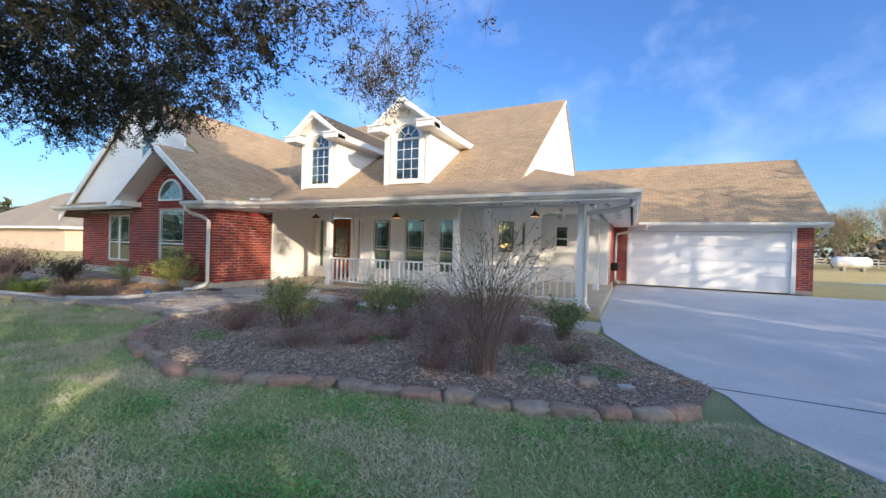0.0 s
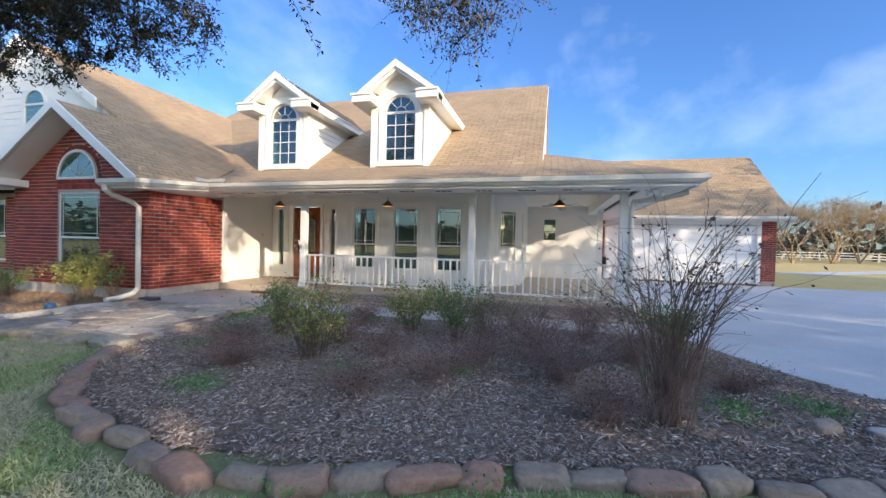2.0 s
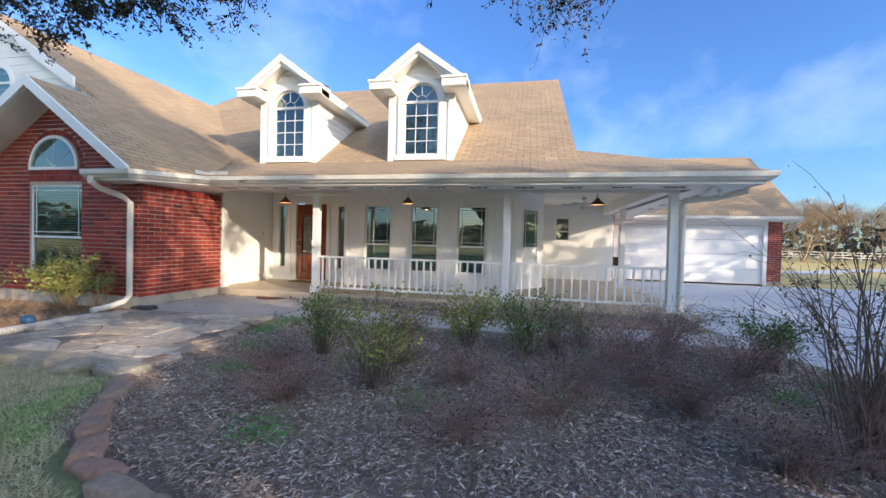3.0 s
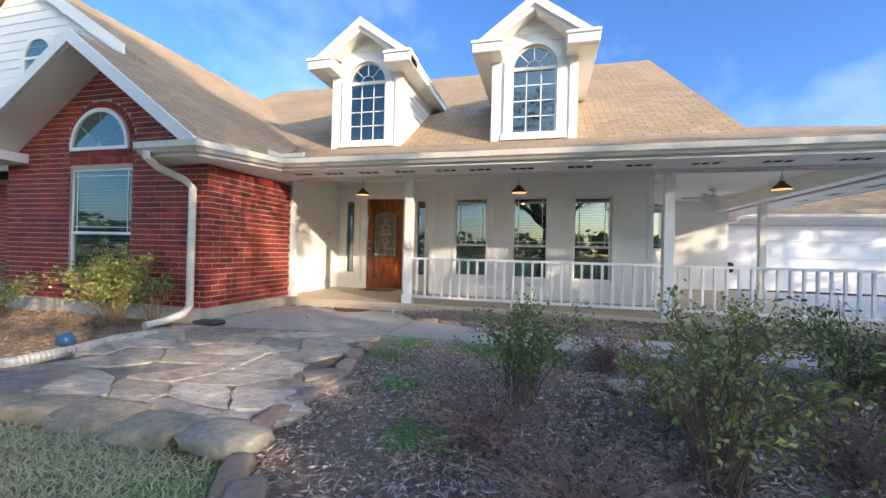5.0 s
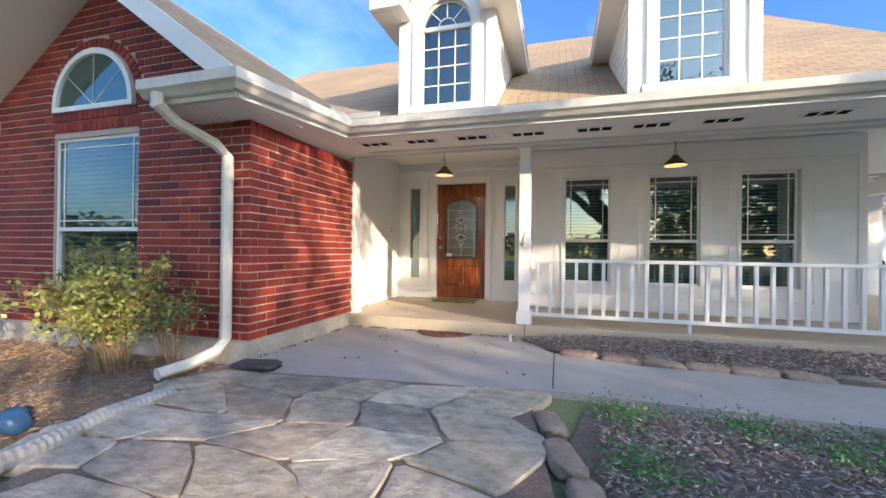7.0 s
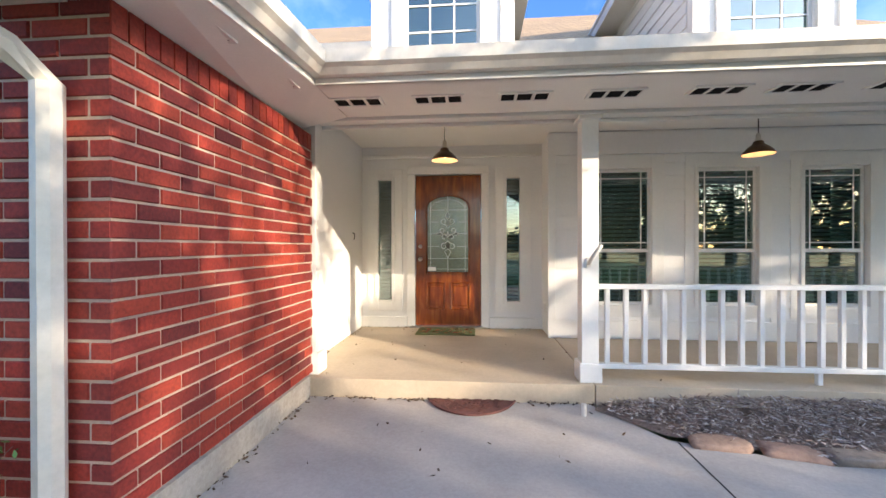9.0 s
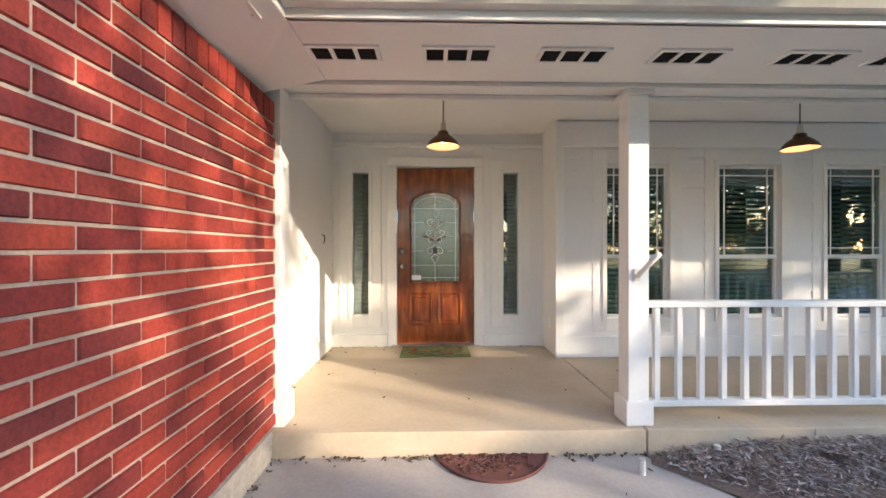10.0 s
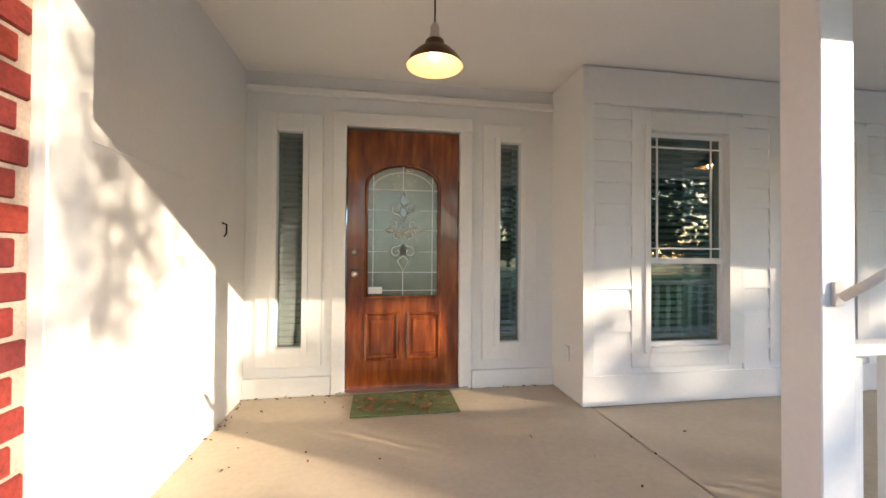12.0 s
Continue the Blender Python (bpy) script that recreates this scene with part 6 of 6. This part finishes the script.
# ---- the live oak over the lawn ----
def tree_limb(bm, p, q, r0, r1, seed, bend=0.12, n=6):
    r = np.random.default_rng(seed)
    p, q = Vector(p), Vector(q)
    L = (q - p).length
    pts = [p.lerp(q, t) + Vector(r.normal(size=3)) * bend * L * 0.25 * math.sin(math.pi * t) + Vector((0, 0, bend * L * math.sin(math.pi * t))) for t in np.linspace(0, 1, n).tolist()]
    tube(bm, pts, np.linspace(r0, r1, n).tolist(), 8 if r0 > 0.05 else 4)
    return pts


oak = base("live_oak", -6.5, -2.2, -0.05, "spreading live oak whose leafy boughs hang over the lawn", "tree")
bm = bmesh.new()
tube(bm, [(-6.5, -2.2, -0.1), (-6.5, -2.2, 0.3), (-6.4, -2.1, 1.4), (-6.3, -1.9, 2.4)], [0.48, 0.36, 0.31, 0.30], 14)
part("trunk", bm, "tree bark", oak, smooth=True)
bm = bmesh.new()
ends = []
rg = np.random.default_rng(21)
for k, tip in enumerate(((-4.3, 4.6, 4.9), (-6.4, 4.9, 4.6), (-8.6, 4.4, 4.5), (-10.5, 3.6, 4.7), (-3.7, 3.0, 5.4), (-12, 0, 5), (-2, -4, 5.4), (-7, -7, 5.5), (-11, -4, 5.2), (-9.0, 2.4, 5.6), (-5.2, 2.6, 5.8))):
    pts = tree_limb(bm, (-6.3, -1.9, 2.3), tip, 0.15, 0.022, 50 + k, 0.10, 8)
    ends += pts[3:]
part("limbs", bm, "tree bark", oak, "", "stuff", smooth=True)


def low_edge(x, y):
    """The height of the lowest leaves over a place."""
    return 3.02 + 0.30 * noise.noise(Vector((x * 0.9, y * 0.9, 2))) + max(0, x + 4.1) * 0.85 + max(0, y - 4.6) * 0.3 + max(0, 2.8 - y) * 0.25


bm = bmesh.new()
P, D = [], []
for k_ in range(1215):
    x, y = rg.uniform(-10.8, -2.7), rg.uniform(0.8, 5.3)
    if k_ >= 1150:
        x, y = -4.05 + rg.normal() * 0.42, 5.45 + rg.normal() * 0.25
    if noise.noise(Vector((x * 0.75, y * 0.75, 7))) + (0.40 if x < -5.8 else 0.04) - (0.42 if y > 3.9 and x > -9.5 else 0) < -0.16 and k_ < 1150:
        continue
    zb = low_edge(x, y) if k_ < 1150 else 3.25 + 0.5 * abs(x + 4.1)
    z = zb + abs(rg.normal()) * (0.75 if k_ < 1150 else 0.4) + 0.05
    top = Vector((x + rg.normal() * 0.1, y + rg.normal() * 0.1, z + rg.uniform(0.25, 0.7)))
    tip = Vector((x, y, z))
    tube(bm, [top, top.lerp(tip, 0.5) + Vector(rg.normal(size=3)) * 0.04, tip], [0.006, 0.004, 0.002], 3)
    for s in range(5):
        a = top.lerp(tip, rg.uniform(0.1, 0.9))
        d = Vector(rg.normal(size=3)) * 0.2 + Vector((0, 0, -0.06))
        tube(bm, [a, a + d], [0.003, 0.0015], 3)
        n_ = 40
        t = rg.uniform(0.15, 1.05, n_)[:, None]
        P.append(np.array(a) + t * np.array(d) + rg.normal(size=(n_, 3)) * 0.02)
        D.append(np.array(d.normalized()) * 0.6 + rg.normal(size=(n_, 3)) * 0.7)
part("twigs", bm, "tree bark", oak, "", "stuff")
P, D = np.concatenate(P), np.concatenate(D)
# leaves removed where they would keep the sun off the entry wall and brick
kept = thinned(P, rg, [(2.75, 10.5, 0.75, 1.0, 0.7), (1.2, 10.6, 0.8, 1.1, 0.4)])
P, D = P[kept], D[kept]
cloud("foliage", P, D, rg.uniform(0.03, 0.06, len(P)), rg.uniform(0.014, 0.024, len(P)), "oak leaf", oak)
# the rest of the crown, away from the lawn
u = rg.normal(size=(14000, 3))
u /= np.linalg.norm(u, axis=1)[:, None]
c = u * (rg.uniform(0.55, 1, 14000) ** 0.5)[:, None] * (6.0, 5.6, 2.2) + (-7.0, -2.2, 6.3)
c = c[(c[:, 2] > 4.4) & np.array([noise.noise(Vector(v) * 0.8) > -0.12 for v in c])]
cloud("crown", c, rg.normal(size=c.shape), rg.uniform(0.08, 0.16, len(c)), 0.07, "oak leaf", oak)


# ---- trees out of view towards the sun, beyond the driveway, added for their shade ----
def leafy_tree(name, x, y, h, r, count, label, seed, leaf=0.3, material="oak leaf", low=0.3, gaps=0.2, openings=False):
    g = np.random.default_rng(seed)
    e = base(name, x, y, -0.06, label, "tree", "leafy trees round the garden")
    bm = bmesh.new()
    tube(bm, [(x, y, -0.1), (x + 0.1, y, h * 0.25), (x, y + 0.1, h * 0.55), (x, y, h * 0.8)], [0.30, 0.22, 0.14, 0.05], 8)
    for k in range(7):
        a = k * 0.9
        tree_limb(bm, (x, y, h * 0.3 + 0.04 * h * k), (x + r * 0.75 * math.cos(a), y + r * 0.75 * math.sin(a), h * (0.5 + 0.05 * k)), 0.10, 0.02, seed + k, 0.05, 4)
    part("trunk", bm, "tree bark", e)
    u = g.normal(size=(count, 3))
    u /= np.linalg.norm(u, axis=1)[:, None]
    hz = h * (1 - low) / 2
    c = u * (g.uniform(0.2, 1, count) ** 0.45)[:, None] * (r, r, hz) + (x, y, h * low + hz)
    lump = np.array([noise.noise(Vector(v) * (1.9 / r) + Vector((seed, 0, 0))) + 0.5 * noise.noise(Vector(v) * (5 / r)) for v in c])
    rise = np.clip((c[:, 2] / h - 0.62) / 0.3, 0, 1)
    c = c[lump > -0.30 + gaps * rise]
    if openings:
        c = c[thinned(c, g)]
    cloud("crown", c, g.normal(size=c.shape), g.uniform(leaf * 0.6, leaf, len(c)), leaf * 0.55, material, e)
    return e


# a row outside the view, its heights set by where its shade should end
rng = random.Random(8)
for k in range(9):
    side = (k - 4) * 6.4 + rng.uniform(-0.8, 0.8) + (1.3 if k == 4 else 0)
    far = 27 + rng.uniform(-2, 2)
    x, y = -6 + SX * far - SY * side, 9 + SY * far + SX * side
    leafy_tree("oak_tree", x, y, (10, 10, 9.4, 9.2, 10.7, 10.2, 12.4, 12.2, 10)[k], 4.2 + rng.uniform(-0.4, 0.6), 8000, "unseen leafy oak beyond the driveway, set there for the shade it casts", 200 + k, 0.40, low=0.08, gaps=0.36, openings=True)

# more unseen trees, each added to shade one part of the house
leafy_tree("oak_tree", -6 + SX * 27 + SY * 3.6, 9 + SY * 27 - SX * 3.6, 10.2, 2.5, 6000, "slender unseen leafy oak, added to shade the foot of the brick wing", 240, 0.34, low=0.08, gaps=0.1, openings=True)
leafy_tree("oak_tree", -6 + SX * 33 + SY * 6.2, 9 + SY * 33 - SX * 6.2, 17.6, 3.0, 8000, "tall unseen oak with a high open crown, added to shade the wing gable", 241, 0.34, low=0.72, gaps=0.12)
leafy_tree("oak_tree", -6 + SX * 33 + SY * 3.1, 9 + SY * 33 - SX * 3.1, 15.6, 1.6, 2600, "tall slender unseen oak with a small high crown, added to shade the wing roof", 244, 0.30, low=0.84, gaps=0.1)
leafy_tree("oak_tree", -6 + SX * 28 + SY * 0.15, 9 + SY * 28 - SX * 0.15, 10.75, 0.62, 1500, "narrow dense unseen oak, added to keep the sun off the entry wall", 242, 0.26, low=0.12, gaps=0.0)
leafy_tree("oak_tree", -6 + SX * 26 + SY * -0.9, 9 + SY * 26 + SX * 0.9, 10.0, 0.62, 1200, "narrow dense unseen oak, added to keep the sun off the entry wall", 243, 0.26, low=0.12, gaps=0.0)

# far woods round the place
g = np.random.default_rng(31)
a = g.uniform(0, 2 * math.pi, 22000)
rad = g.uniform(95, 125, 22000)
hh = np.array([6 + 3.5 * noise.noise(Vector((math.cos(v) * 9, math.sin(v) * 9, 0))) + 1.5 * noise.noise(Vector((math.cos(v) * 40, math.sin(v) * 40, 0))) for v in a])
P = np.c_[rad * np.cos(a), rad * np.sin(a), g.uniform(0, 1, 22000) ** 0.8 * hh]
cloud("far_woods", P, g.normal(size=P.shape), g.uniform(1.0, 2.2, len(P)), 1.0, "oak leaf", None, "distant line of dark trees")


# ---- bare trees, fence and neighbours ----
def bare_tree(x, y, h, seed):
    g = np.random.default_rng(seed)
    e = base("bare_tree", x, y, -0.06, "multi-stemmed bare winter tree on the yellow grass", "tree", "bare trees on the far grass")
    bm = bmesh.new()
    spots = []

    def grow(p, d, L, r, depth):
        q = p + d * L
        tube(bm, [p, p.lerp(q, 0.5) + Vector(g.normal(size=3)) * L * 0.05, q], [r, r * 0.85, r * 0.65], 5 if depth < 2 else 3)
        if depth == 4:
            spots.append((q, d))
            return
        for _ in range(3):
            grow(q, (d + Vector(g.normal(size=3)) * 0.42 + Vector((0, 0, 0.12))).normalized(), L * g.uniform(0.62, 0.85), r * 0.6, depth + 1)
    for s in range(3):
        t = s * 2.1 + g.uniform(0, 1)
        grow(Vector((x, y, -0.06)), Vector((0.42 * math.cos(t), 0.42 * math.sin(t), 1)).normalized(), h * 0.30, 0.11, 0)
    part("branches", bm, "twig tan", e, "", "stuff")
    S = np.repeat(np.array([s for s, _ in spots]), 14, 0)
    D = np.repeat(np.array([d for _, d in spots]), 14, 0)
    cloud("twigs", S + g.normal(size=S.shape) * 0.25, D + g.normal(size=D.shape) * 0.5, g.uniform(0.4, 0.9, len(S)), 0.02, "twig tan", e)
    return e


b1, b2 = bare_tree(24, 56, 7.5, 1), bare_tree(30, 60, 8.5, 2)
rng = random.Random(2)
for k in range(13):
    src = (b1, b2)[k % 2]
    x, y = 22 + k * 4.2 + rng.uniform(-1.5, 1.5), 62 + rng.uniform(-3, 9) - k * 0.8
    copy_thing(src, pose(x, y, -0.06, 0, 0, rng.uniform(0, 360)))
leafy_tree("pine_tree", 23, 84, 8, 3.5, 2500, "dark green leafy tree behind the far fence", 301, 0.5, "leaf")
leafy_tree("pine_tree", 31, 90, 9, 4.5, 2500, "dark green leafy tree behind the far fence", 302, 0.5, "leaf")
fence = base("rail_fence", 40, 74, 0, "long pale wooden rail fence across the far grass", "fence")
for k in range(40):
    x = 10 + k * 2.4
    part("post", boxes((x, x + 0.12, 74, 74.12, -0.1, 1.3)), "fence", fence)
for z in (0.35, 0.75, 1.15):
    part("rail", boxes((10, 106, 73.96, 73.995, z, z + 0.14)), "fence", fence)
tank = base("gas_tank", 20.5, 58, 0, "white horizontal cylindrical gas tank on the far grass", "tank")
bm = tube(bmesh.new(), [(19.0, 58, 0.9), (19.15, 58, 0.9), (19.4, 58, 0.9), (21.8, 58, 0.9), (22.05, 58, 0.9), (22.2, 58, 0.9)], [0.25, 0.5, 0.62, 0.62, 0.5, 0.25], 20)
part("body", bm, "siding", tank, smooth=True)
for x in (19.8, 21.4):
    part("foot", boxes((x, x + 0.2, 57.6, 58.4, -0.06, 0.4)), "footing", tank)
far_road = sheet("far_drive", [(10, 30), (13, 30), (40, 52), (40, 55)], -0.04, "drive", "pale concrete lane crossing the yellow grass")
nb = base("neighbour_house", -64, 22, 0, "single-storey tan brick neighbour house with a hipped grey-brown roof", "house")
part("wall", boxes((-74, -50, 19, 31, -0.06, 2.3)), surface("tan brick", (0.50, 0.40, 0.31), (0.58, 0.47, 0.37), 0.85, 0.4, 12, 0.3, 0.01, 0.15), nb)
bm = bmesh.new()
v = [bm.verts.new(p) for p in ((-74.6, 18.4, 2.3), (-49.4, 18.4, 2.3), (-49.4, 31.6, 2.3), (-74.6, 31.6, 2.3), (-66, 25, 6.9), (-58, 25, 6.9))]
for f in ((0, 1, 5, 4), (1, 2, 5), (2, 3, 4, 5), (3, 0, 4), (3, 2, 1, 0)):
    bm.faces.new([v[i] for i in f])
part("roof", bm, surface("grey brown shingles", (0.26, 0.22, 0.17), (0.34, 0.29, 0.22), 0.9, 0.4, 8, 0.3, 0.01, 0.25), nb)
part("fascia", boxes((-74.6, -49.4, 18.35, 18.39, 2.1, 2.32), (-49.39, -49.35, 18.4, 31.6, 2.1, 2.32)), T, nb)

# ---- the bricks, last of the walls ----
for wall, o, a, f, rows, rng, pieces, order in BRICKS:
    rows = sorted(rows, key=lambda r: (abs(r[0] - (order + 15.5)) if order is not None else 0, r[2])) if order is not None else rows
    rest = bmesh.new()
    shared = {}
    for i, (u0, u1, z) in enumerate(rows):
        full = abs((u1 - u0) - (LENGTH - HEAD)) < 1e-4
        if i < pieces:
            key = round(u1 - u0, 3), rng.randrange(3)
            if key not in shared:
                bm = bmesh.new()
                brick_bm(bm, Vector((0, 0, 0)), a, f, 0, u1 - u0, 0, rng)
                me = bpy.data.meshes.new("brick")
                bm.normal_update()
                bm.to_mesh(me)
                bm.free()
                me.materials.append(M["brick"])
                shared[key] = me
            b = new("brick", shared[key])
            b.parent = wall
            b.location = o + a * u0 + Vector((0, 0, z))
        else:
            brick_bm(rest, o, a, f, u0, u1, z, rng)
    if rest.verts:
        part("brickwork", rest, "brick", wall, "", "stuff")
    else:
        rest.free()
